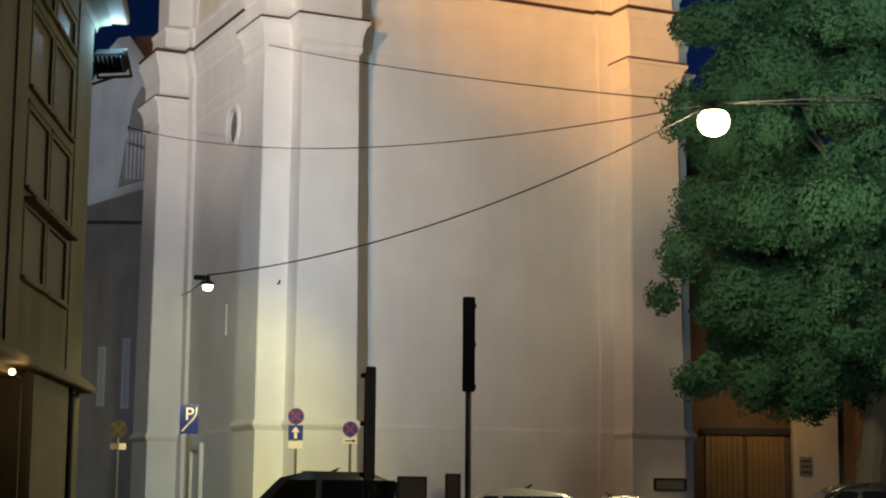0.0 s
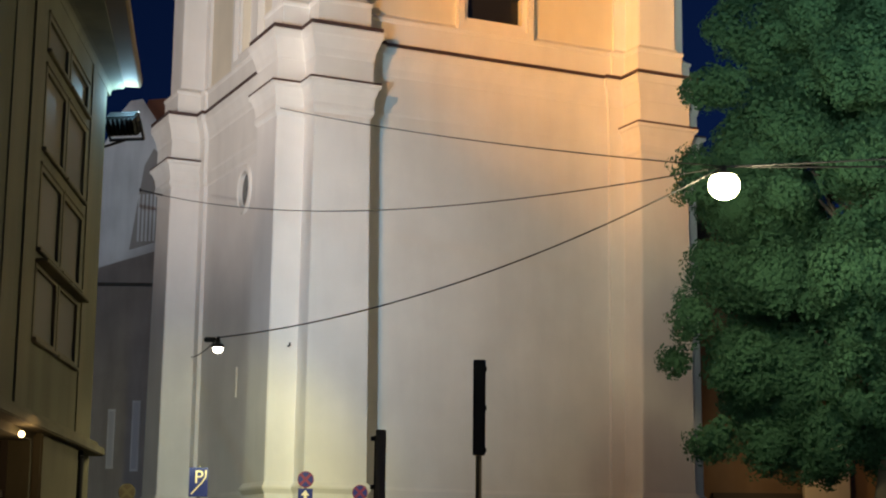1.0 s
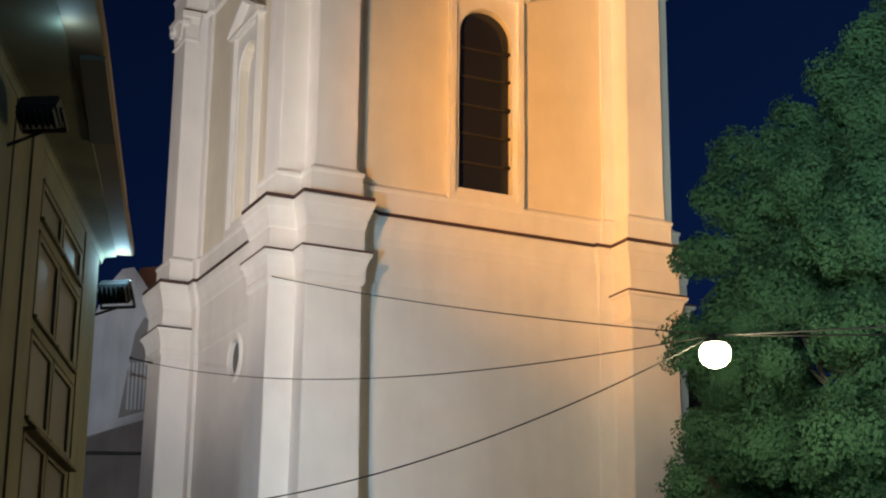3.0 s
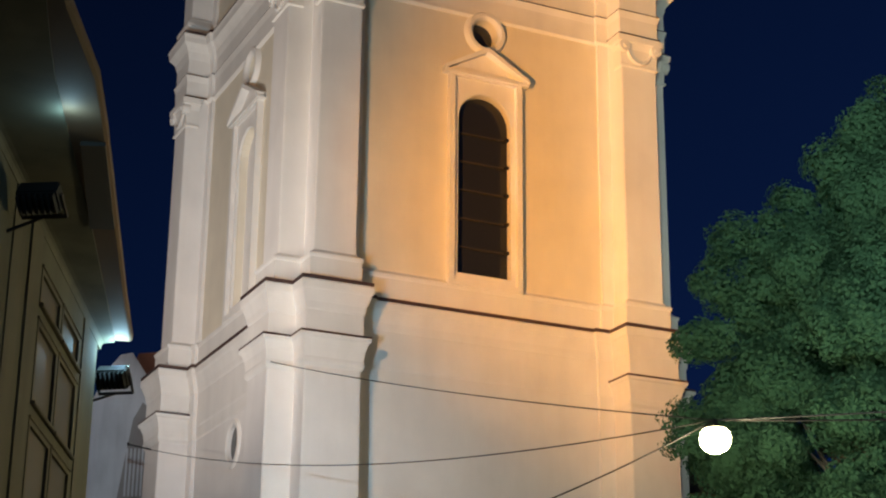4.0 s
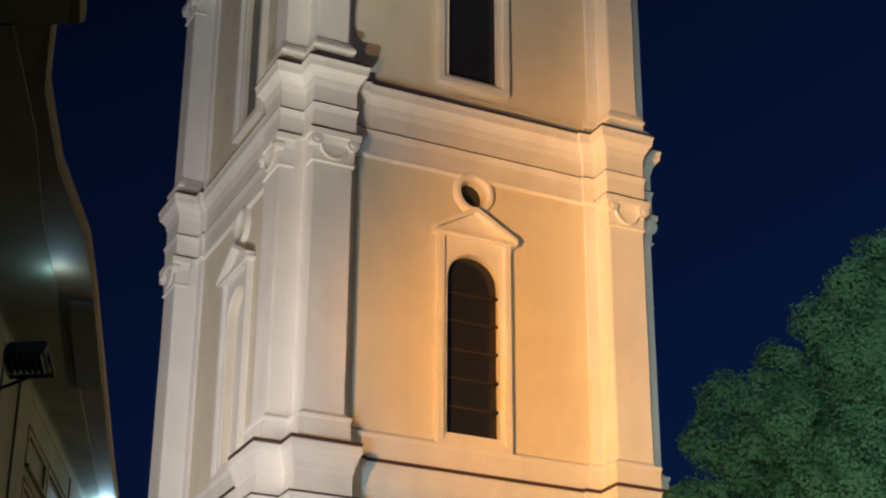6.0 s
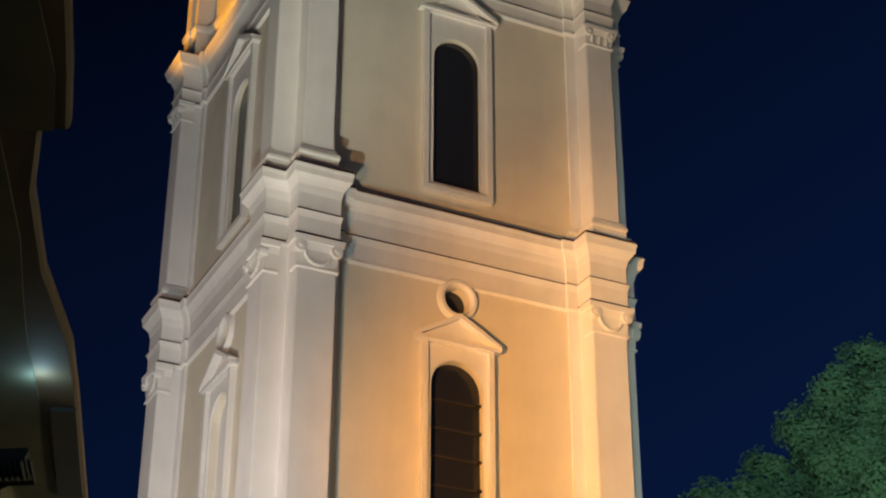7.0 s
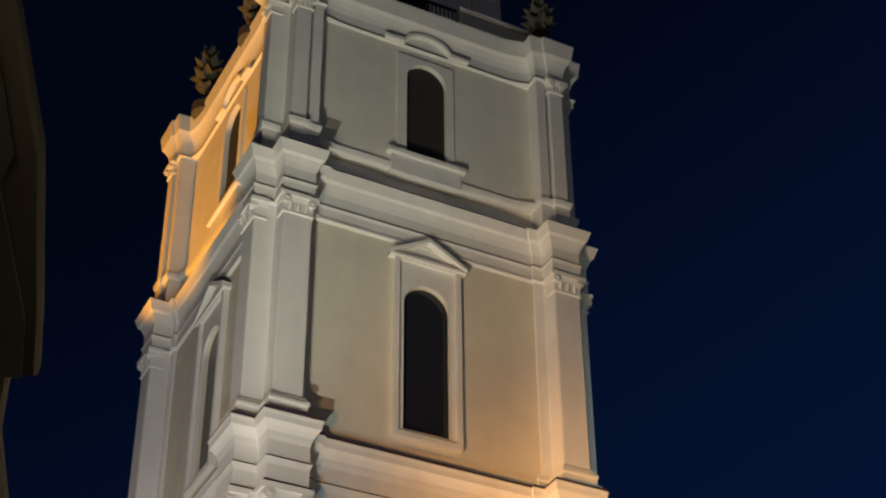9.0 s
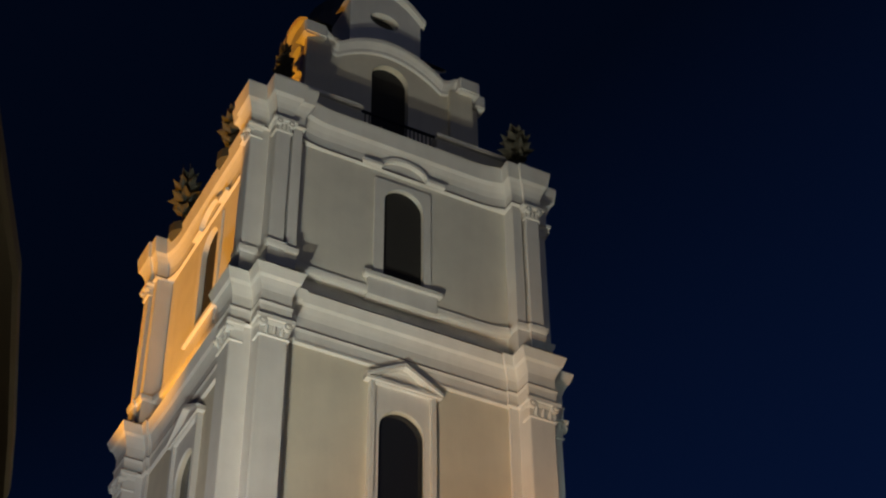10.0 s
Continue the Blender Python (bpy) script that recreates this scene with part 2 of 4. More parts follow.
def quarter(ob_list, k):
    """Turn parts built on the front to the tower's k-th side."""
    for ob in ob_list:
        ob.matrix_basis = pose(0, 0, 0, 0, 0, 90 * k)


# ---------------------------------------------------------------- ground
bm = bmesh.new()
quad(bm, (-600, -300, G), (600, -300, G), (600, 900, G), (-600, 900, G))
ground = part("ground", bm, ASPHALT)
tagged(ground, "dark asphalt of the square and street", "ground", kind="structure")
bm = bmesh.new()
box(bm, -10.5, 42.5, G, 12, 48, G + 0.14, 0.02)
tagged(part("pavement", bm, PAVING), "grey stone pavement at the foot of the tower", "pavement", kind="structure")

# ---------------------------------------------------------------- bell tower
centre = tw(MID, MID, 0)
tower = thing("bell_tower", "tall white and cream baroque church bell tower with pilasters", "bell tower", (centre.x, centre.y, 0), TA)

# half width to the notch, pilaster width, projection, wall plane, strip width, strip plane
TIERS = [
    dict(N=6.58, wd=1.80, p=0.88, M=6.26, s=0.55, S=6.40),
    dict(N=6.33, wd=1.41, p=0.85, M=6.20, s=0.45, S=6.32),
    dict(N=6.30, wd=1.13, p=0.83, M=6.18, s=0.42, S=6.30),
    dict(N=6.17, wd=0.64, p=0.80, M=6.10, s=0.56, S=6.84),
]


def outline(N, wd, p, M, s, S, e):
    side = [(-N - e, -N - e), (-N - e, -N - p - e), (-N + wd + e, -N - p - e), (-N + wd + e, -S - e), (-N + wd + s + e, -S - e)]
    # the fourth storey sweeps back from its corners in a curve
    deep = (S - M) * 0.28
    side += [(-N + wd + s + e + 1.2 * j / 8, -M - e - deep * (1 - j / 8) ** 2) for j in range(9)] if S > N else [(-N + wd + s + e, -M - e)]
    side += [(-x, y) for x, y in side[:0:-1]]
    ring = []
    for k in range(4):
        for x, y in side:
            for _ in range(k):
                x, y = -y, x
            ring.append((x, y))
    return ring


def course(name, tier, profile, mat, label=""):
    """A moulding that runs round the whole tower and breaks forward over the pilasters."""
    bm = bmesh.new()
    rings = [[bm.verts.new((x, y, z)) for x, y in outline(e=e, **tier)] for z, e in profile]
    n = len(rings[0])
    for a, b in zip(rings, rings[1:]):
        for k in range(n):
            bm.faces.new((a[k], a[(k + 1) % n], b[(k + 1) % n], b[k]))
    bm.faces.new(rings[0])
    bm.faces.new(rings[-1])
    return part(name, bm, mat, tower, label)


def prism(bm, lower, z0, upper, z1):
    a = [bm.verts.new((x, y, z0)) for x, y in lower]
    b = [bm.verts.new((x, y, z1)) for x, y in upper]
    bm.faces.new(a)
    bm.faces.new(b)
    for k in range(len(a)):
        bm.faces.new((a[k], a[(k + 1) % len(a)], b[(k + 1) % len(a)], b[k]))


def pilasters(tier, z0, z1, flare=0.0, slot=0.0):
    N, wd, p, M, s, S = (tier[k] for k in ("N", "wd", "p", "M", "s", "S"))
    for k in range(4):
        for sign in (-1, 1):
            f = flare
            lo = [(sign * (N + f), -(N + p + f)), (sign * (N - wd - f), -(N + p + f)), (sign * (N - wd - f), -M + 0.3), (sign * (N + f), -M + 0.3)]
            hi = [(sign * N, -(N + p)), (sign * (N - wd), -(N + p)), (sign * (N - wd), -M + 0.3), (sign * N, -M + 0.3)]
            bm = bmesh.new()
            prism(bm, lo, z0, hi, z1)
            bmesh.ops.bevel(bm, geom=[e for e in bm.edges if abs(e.verts[0].co.z - e.verts[1].co.z) > 1], offset=0.03, segments=2, affect="EDGES")
            pil = part("pilaster", bm, WHITE, tower)
            bm = bmesh.new()
            xs = sorted((sign * (N - wd - s), sign * (N - wd - slot if slot else N - wd + 0.1)))
            box(bm, xs[0], -S, z0, xs[1], -M + 0.2, z1)
            strip = part("pilaster_strip", bm, WHITE, tower)
            quarter((pil, strip), k)


def capitals(tier, z0, z1, rich=True):
    """A capital on each pilaster: bell, abacus, two volutes and a hanging swag."""
    N, wd, p, M = (tier[k] for k in ("N", "wd", "p", "M"))
    for k in range(4):
        for sign in (-1, 1):
            bm = bmesh.new()
            h = z1 - z0
            levels = [(0, 0.0), (0.03, 0.07), (0.09, 0.07), (0.12, 0.02), (0.6, 0.05), (0.8, 0.14), (0.82, 0.2), (1.0, 0.22)]
            rings = []
            for fz, e in levels:
                xa, xb, ya = -wd / 2 - e, wd / 2 + e, -e
                rings.append([bm.verts.new(c) for c in ((xa, 0.5, fz * h), (xa, ya, fz * h), (xb, ya, fz * h), (xb, 0.5, fz * h))])
            for a, b in zip(rings, rings[1:]):
                for j in range(4):
                    bm.faces.new((a[j], a[(j + 1) % 4], b[(j + 1) % 4], b[j]))
            bm.faces.new(rings[0])
            bm.faces.new(rings[-1])
            for sx in (-1, 1):
                rod(bm, (sx * (wd / 2 - 0.06), 0.1, 0.66 * h), (sx * (wd / 2 - 0.06), -0.2, 0.66 * h), 0.15 * h + 0.05, sides=12)
                rod(bm, (sx * (wd / 2 - 0.06), 0.1, 0.66 * h), (sx * (wd / 2 - 0.06), -0.25, 0.66 * h), 0.06 * h + 0.02, sides=8)
            if rich:
                last = None
                for j in range(9):
                    a = math.pi * j / 8
                    pt = Vector((-math.cos(a) * wd * 0.33, -0.08, 0.58 * h - math.sin(a) * 0.42 * h))
                    if last:
                        rod(bm, last, pt, 0.05 + 0.03 * math.sin(a), sides=6)
                    last = pt
            else:
                for j in range(3):
                    rod(bm, ((j - 1) * wd * 0.28, -0.02, 0.15 * h), ((j - 1) * wd * 0.28, -0.12, 0.52 * h), 0.09, 0.05, sides=6)
            cap = part("capital", bm, TRIM, tower, "carved plaster capital")
            m = pose(sign * (N - wd / 2), -(N + p), z0)
            cap.matrix_basis = pose(0, 0, 0, 0, 0, 90 * k) @ m


def window(k, M, low, half, spring, rise, frame_low, frame_half, frame_top, kind, bars, deep=0.16, blind=False):
    """A tall arched opening in a plaster surround."""
    bm = bmesh.new()
    hole = arch_hole(0, half, low, spring, rise)
    pierced(bm, -frame_half + 0.12, frame_half - 0.12, frame_low + 0.10, frame_top, [hole], -M - 0.09, -M + 0.02)
    win = part("window", bm, TRIM, tower, "plaster window surround")
    made = [win]
    # raised outer fillet of the surround
    bm = bmesh.new()
    pierced(bm, -frame_half, frame_half, frame_low, frame_top, [[(-frame_half + 0.2, frame_low + 0.22, frame_top - 0.14), (frame_half - 0.2, frame_low + 0.22, frame_top - 0.14)]], -M - 0.24, -M + 0.02)
    made.append(part("frame", bm, TRIM, win))
    bm = bmesh.new()
    quad(bm, (-half - 0.05, -M + deep, low - 0.05), (half + 0.05, -M + deep, low - 0.05), (half + 0.05, -M + deep, spring + rise + 0.05), (-half - 0.05, -M + deep, spring + rise + 0.05))
    made.append(part("pane", bm, WHITE if blind else PANE, win))
    for j in range(bars):
        z = low + (spring + rise * 0.6 - low) * (j + 1) / (bars + 1)
        bm = bmesh.new()
        box(bm, -half, -M + deep - 0.08, z - 0.03, half, -M + deep - 0.02, z + 0.03)
        made.append(part("bar", bm, LOUVRE, win))
        bm = bmesh.new()
        box(bm, half - 0.10, -M + deep - 0.2, z - 0.05, half + 0.02, -M + deep - 0.05, z + 0.05)
        made.append(part("hinge", bm, IRON, win))
    if kind == "gable":
        for (w, base, top, out) in (( frame_half + 0.22, frame_top - 0.02, frame_top + 0.95, 0.40),):
            bm = bmesh.new()
            extrude_flat(bm, [(-w, base), (w, base), (w, base + 0.13), (0, top + 0.05), (-w, base + 0.13)], -M - 0.10, -M + 0.02)
            made.append(part("tympanum", bm, TRIM, win))
            bm = bmesh.new()
            for sx in (-1, 1):
                extrude_flat(bm, [(sx * w, base + 0.02), (sx * w, base + 0.17), (0, top + 0.12), (0, top - 0.06)], -M - out, -M + 0.02)
            made.append(part("pediment", bm, TRIM, win))
            bm = bmesh.new()
            box(bm, -w, -M - out + 0.06, base - 0.06, w, -M + 0.02, base + 0.06)
            made.append(part("pediment_base", bm, TRIM, win))
    for ob in made[:1]:
        quarter((ob,), k)
    return win


def wall(k, tier, z0, z1, holes, mat=None):
    bm = bmesh.new()
    M = tier["M"]
    x = tier["N"] - tier["wd"] + (0.2 if tier is not TIERS[3] else -0.25)
    pierced(bm, -x, x, z0, z1, holes, -M, -M + 0.9)
    ob = part("wall", bm, mat or CREAM, tower)
    quarter((ob,), k)
    return ob


t1, t2, t3, t4 = TIERS
WX = 0.05  # the windows' axis

# first storey: plinth, battered pilasters, plain wall
course("plinth", t1, [(G, 0.10), (3.9, 0.08), (3.95, 0.05), (4.0, 0.03)], WHITE, "white plastered plinth")
for k in range(4):
    for sign in (-1, 1):
        N_, w_, p_ = t1["N"], t1["wd"], t1["p"]
        bm = bmesh.new()
        prof = [(3.70, 0.09), (3.76, 0.13), (3.83, 0.18), (3.89, 0.185), (3.95, 0.14), (4.04, 0.085)]
        rings = []
        for z_, e_ in prof:
            xa, xb = sorted((sign * (N_ + e_), sign * (N_ - w_ - e_)))
            rings.append([bm.verts.new(c_) for c_ in ((xa, -N_ + 0.2, z_), (xa, -N_ - p_ - e_, z_), (xb, -N_ - p_ - e_, z_), (xb, -N_ + 0.2, z_))])
        for a_, b_ in zip(rings, rings[1:]):
            for j in range(4):
                bm.faces.new((a_[j], a_[(j + 1) % 4], b_[(j + 1) % 4], b_[j]))
        bm.faces.new(rings[0])
        bm.faces.new(rings[-1])
        quarter((part("base_moulding", bm, TRIM, tower),), k)
pilasters(t1, 4.0, 15.3, 0.08)
course("entablature", t1, [(15.05, 0.0), (15.1, 0.03), (15.5, 0.04), (15.56, 0.06), (16.0, 0.05), (16.75, 0.04), (16.8, 0.07), (17.0, 0.10), (17.2, 0.17), (17.35, 0.22), (17.4, 0.26), (17.6, 0.28), (17.66, 0.26), (17.72, -0.2)], TRIM)
# second storey
course("pedestal_course", t2, [(17.6, 0.16), (18.5, 0.15), (18.55, 0.19), (18.64, 0.20), (18.7, 0.08), (18.8, 0.0)], TRIM)
pilasters(t2, 18.6, 28.46)
capitals(t2, 27.35, 28.5)
course("entablature", t2, [(28.44, 0.02), (28.5, 0.13), (28.58, 0.13), (28.6, 0.06), (29.22, 0.07), (29.34, 0.10), (29.47, 0.14), (29.49, 0.06), (30.15, 0.06), (30.3, 0.10), (30.45, 0.13), (30.6, 0.22), (30.7, 0.30), (30.75, 0.34), (30.95, 0.36), (31.08, 0.40), (31.13, 0.36), (31.2, 0.0)], TRIM)
# third storey
course("pedestal_course", dict(t3, M=5.98, S=6.14), [(31.1, 0.16), (31.65, 0.15), (31.7, 0.2), (31.82, 0.2), (31.86, 0.12), (32.0, 0.1), (32.1, 0.0)], TRIM)
pilasters(t3, 31.9, 40.57)
capitals(t3, 39.75, 40.62, False)
course("entablature", t3, [(40.55, 0.02), (40.6, 0.13), (40.7, 0.13), (40.72, 0.06), (41.15, 0.08), (41.27, 0.13), (41.29, 0.06), (41.85, 0.06), (42.05, 0.12), (42.3, 0.22), (42.4, 0.32), (42.65, 0.40), (42.82, 0.46), (42.87, 0.42), (42.95, 0.0)], TRIM)
# fourth storey
course("pedestal_course", dict(t4, M=5.72), [(42.9, 0.03), (44.22, 0.02), (44.28, 0.0)], TRIM)
course("base_course", t4, [(44.2, 0.0), (44.22, 0.05), (44.3, 0.09), (44.5, 0.12), (44.55, 0.06), (44.6, 0.0)], TRIM)
pilasters(t4, 44.5, 50.97, slot=0.15)
capitals(t4, 50.35, 51.0, False)
course("entablature", t4, [(50.95, 0.02), (51.0, 0.11), (51.1, 0.11), (51.12, 0.06), (51.6, 0.07), (51.85, 0.14), (52.1, 0.25), (52.25, 0.36), (52.6, 0.40), (52.95, 0.45), (53.05, 0.45), (53.15, 0.0)], TRIM)



def pilaster_band(name, tier, profile, mat, label=""):
    """A moulding or flashing that wraps each pilaster alone."""
    N, wd, p, S = (tier[k] for k in ("N", "wd", "p", "S"))
    for k in range(4):
        for sign in (-1, 1):
            bm = bmesh.new()
            rings = []
            for z, e in profile:
                xa, xb = sorted((sign * (N + e), sign * (N - wd - e)))
                rings.append([bm.verts.new(c) for c in ((xa, -S + 0.15, z), (xa, -N - p - e, z), (xb, -N - p - e, z), (xb, -S + 0.15, z))])
            for a, b in zip(rings, rings[1:]):
                for j in range(4):
                    bm.faces.new((a[j], a[(j + 1) % 4], b[(j + 1) % 4], b[j]))
            bm.faces.new(rings[0])
            bm.faces.new(rings[-1])
            quarter((part(name, bm, mat, tower, label),), k)


pilaster_band("pilaster_cap", t1, [(15.0, 0.01), (15.1, 0.08), (15.2, 0.09), (15.3, 0.06), (15.6, 0.10), (15.85, 0.19), (15.9, 0.25), (15.99, 0.26), (16.02, 0.06)], TRIM)
# brown tin flashing on the edges of the mouldings
for tier_, z_, e_, h_ in ((t1, 16.0, 0.24, 0.06), (t2, 28.56, 0.12, 0.05), (t3, 40.64, 0.125, 0.06)):
    pilaster_band("flashing", tier_, [(z_, e_ - 0.02), (z_, e_ + 0.014), (z_ + h_, e_ + 0.014), (z_ + h_ + 0.02, e_ - 0.2)], FLASH, "brown tin flashing")
for tier_, z_, e_, h_ in ((t1, 17.68, 0.26, 0.10), (t2, 29.47, 0.11, 0.05), (t2, 31.12, 0.34, 0.10), (t3, 41.27, 0.115, 0.04), (t3, 42.86, 0.40, 0.05), (t4, 51.05, 0.10, 0.05)):
    course("flashing", tier_, [(z_, e_ - 0.02), (z_, e_ + 0.012), (z_ + h_, e_ + 0.012), (z_ + h_ + 0.02, e_ - 0.25)], FLASH, "brown tin flashing")

for k in range(4):
    # the left face of the first storey has an oval window
    wall(k, t1, 3.9, 15.4, [round_hole(0.05, 14.1, 0.55, 0.62)] if k == 3 else [], WHITE)
    wall(k, t2, 17.7, 28.6, [arch_hole(WX, 0.99, 19.1, 24.6, 0.99), round_hole(0.04, 27.93, 0.48, 0.50)])
    window(k, t2["M"], 19.1, 0.99, 24.6, 0.99, 18.62, 1.36, 26.2, "gable", 0 if k == 3 else 5, 0.28, k == 3)
    wall(k, t3, 31.1, 40.7, [arch_hole(WX, 0.96, 32.45, 37.9, 0.96)])
    window(k, t3["M"], 32.45, 0.96, 37.9, 0.96, 32.05, 1.4, 39.9, "gable", 0)
    wall(k, t4, 44.25, 51.1, [arch_hole(WX, 0.92, 45.25, 49.32, 0.92)], PALE)
    # oculus ring of the second storey
    bm = bmesh.new()
    rings = []
    for r, y in ((0.5, -t2["M"] + 0.1), (0.5, -t2["M"] - 0.07), (0.58, -t2["M"] - 0.18), (0.70, -t2["M"] - 0.18), (0.80, -t2["M"] - 0.02), (0.80, -t2["M"] + 0.05)):
        rings.append([bm.verts.new((0.04 + r * math.cos(a * math.pi / 16), y, 27.93 + r * 1.04 * math.sin(a * math.pi / 16))) for a in range(32)])
    for a, b in zip(rings, rings[1:]):
        for j in range(32):
            bm.faces.new((a[j], a[(j + 1) % 32], b[(j + 1) % 32], b[j]))
    quarter((part("oculus_ring", bm, TRIM, tower),), k)
    bm = bmesh.new()
    quad(bm, (-0.5, -t2["M"] + 0.4, 27.35), (0.6, -t2["M"] + 0.4, 27.35), (0.6, -t2["M"] + 0.4, 28.5), (-0.5, -t2["M"] + 0.4, 28.5))
    quarter((part("oculus_pane", bm, PANE, tower),), k)
    # hooded window of the fourth storey
    bm = bmesh.new()
    M4 = t4["M"]
    pierced(bm, -1.3, 1.3, 45.05, 50.5, [arch_hole(WX, 0.92, 45.25, 49.32, 0.92)], -M4 - 0.1, -M4 + 0.02)
    win4 = part("window", bm, TRIM, tower, "arched plaster window surround")
    quarter((win4,), k)
    bm = bmesh.new()
    box(bm, -1.75, -M4 - 0.3, 44.95, 1.75, -M4 + 0.02, 45.2, 0.03)
    part("sill", bm, TRIM, win4)
    bm = bmesh.new()
    box(bm, -1.55, -M4 - 0.16, 44.1, 1.55, -M4 + 0.4, 44.96)
    part("apron", bm, TRIM, win4)
    bm = bmesh.new()
    pts = [(-1.95, 51.0), (-1.25, 51.0)] + [(-1.05 * math.cos(math.pi * j / 12), 51.0 + 0.62 * math.sin(math.pi * j / 12)) for j in range(13)] + [(1.25, 51.0), (1.95, 51.0)]
    for (xa, za), (xb, zb) in zip(pts, pts[1:]):
        if abs(xa - xb) + abs(za - zb) < 1e-4:
            continue
        a = [(xa, -M4, za), (xa, -M4 - 0.28, za + 0.05), (xa, -M4 - 0.3, za + 0.2), (xa, -M4, za + 0.26)]
        b = [(xb, -M4, zb), (xb, -M4 - 0.28, zb + 0.05), (xb, -M4 - 0.3, zb + 0.2), (xb, -M4, zb + 0.26)]
        for j in range(3):
            quad(bm, a[j], a[j + 1], b[j + 1], b[j])
    bmesh.ops.remove_doubles(bm, verts=bm.verts, dist=1e-4)
    part("hood_mould", bm, TRIM, win4)
    # near-black sheet paints the shade within the arched window
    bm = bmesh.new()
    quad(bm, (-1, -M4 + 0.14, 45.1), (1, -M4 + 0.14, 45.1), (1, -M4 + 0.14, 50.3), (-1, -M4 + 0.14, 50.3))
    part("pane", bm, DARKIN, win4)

# near-black box that paints the shade inside the storeys
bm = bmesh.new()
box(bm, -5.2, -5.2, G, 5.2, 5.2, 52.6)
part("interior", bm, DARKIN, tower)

# niche rings, boards and the small slit on the first storey
bm = bmesh.new()
rings = []
M1 = t1["M"]
for r, y in ((1.0, -M1 + 0.1), (1.0, -M1 - 0.05), (1.12, -M1 - 0.09), (1.32, -M1 - 0.08), (1.42, -M1 + 0.02)):
    rings.append([bm.verts.new((0.05 + 0.55 * r * math.cos(a * math.pi / 16), y, 14.1 + 0.62 * r * math.sin(a * math.pi / 16))) for a in range(32)])
for a, b in zip(rings, rings[1:]):
    for j in range(32):
        bm.faces.new((a[j], a[(j + 1) % 32], b[(j + 1) % 32], b[j]))
quarter((part("oval_window_ring", bm, TRIM, tower),), 3)
bm = bmesh.new()
quad(bm, (-0.6, -M1 + 0.1, 13.4), (0.7, -M1 + 0.1, 13.4), (0.7, -M1 + 0.1, 14.8), (-0.6, -M1 + 0.1, 14.8))
quarter((part("oval_pane", bm, PANE, tower),), 3)
bm = bmesh.new()
box(bm, -0.35, -M1 - 0.03, 7.1, -0.12, -M1 + 0.05, 8.1, 0.01)
quarter((part("slit_window", bm, TRIM, tower, "narrow pale slit window"),), 3)
bm = bmesh.new()
pierced(bm, -3.45, -2.0, G, 3.6, [[(-3.2, G, 3.35), (-2.25, G, 3.35)]], -M1 - 0.22, -M1 + 0.02)
niche = part("door_frame", bm, TRIM, tower, "pale plaster door surround")
quarter((niche,), 3)
bm = bmesh.new()
box(bm, -3.2, -M1 - 0.05, G, -2.25, -M1 + 0.01, 3.35)
part("door", bm, LOUVRE, niche, "dark wooden side door")

# ---- top stage: curved gables round a square lantern
Z5 = 53.1
# near-black block for the shade inside the lantern
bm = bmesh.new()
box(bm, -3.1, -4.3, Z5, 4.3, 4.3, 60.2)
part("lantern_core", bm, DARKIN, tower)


def gable_z(x):
    """The curved top of the gable: shoulders, a dip, and a central arch."""
    a = abs(x)
    if a > 3.3:
        return 59.6
    if a > 2.6:
        k = (a - 2.6) / 0.7
        return 59.2 + 0.4 * k * k
    return 59.2 + 1.15 * math.cos(a / 2.6 * math.pi / 2) ** 0.8


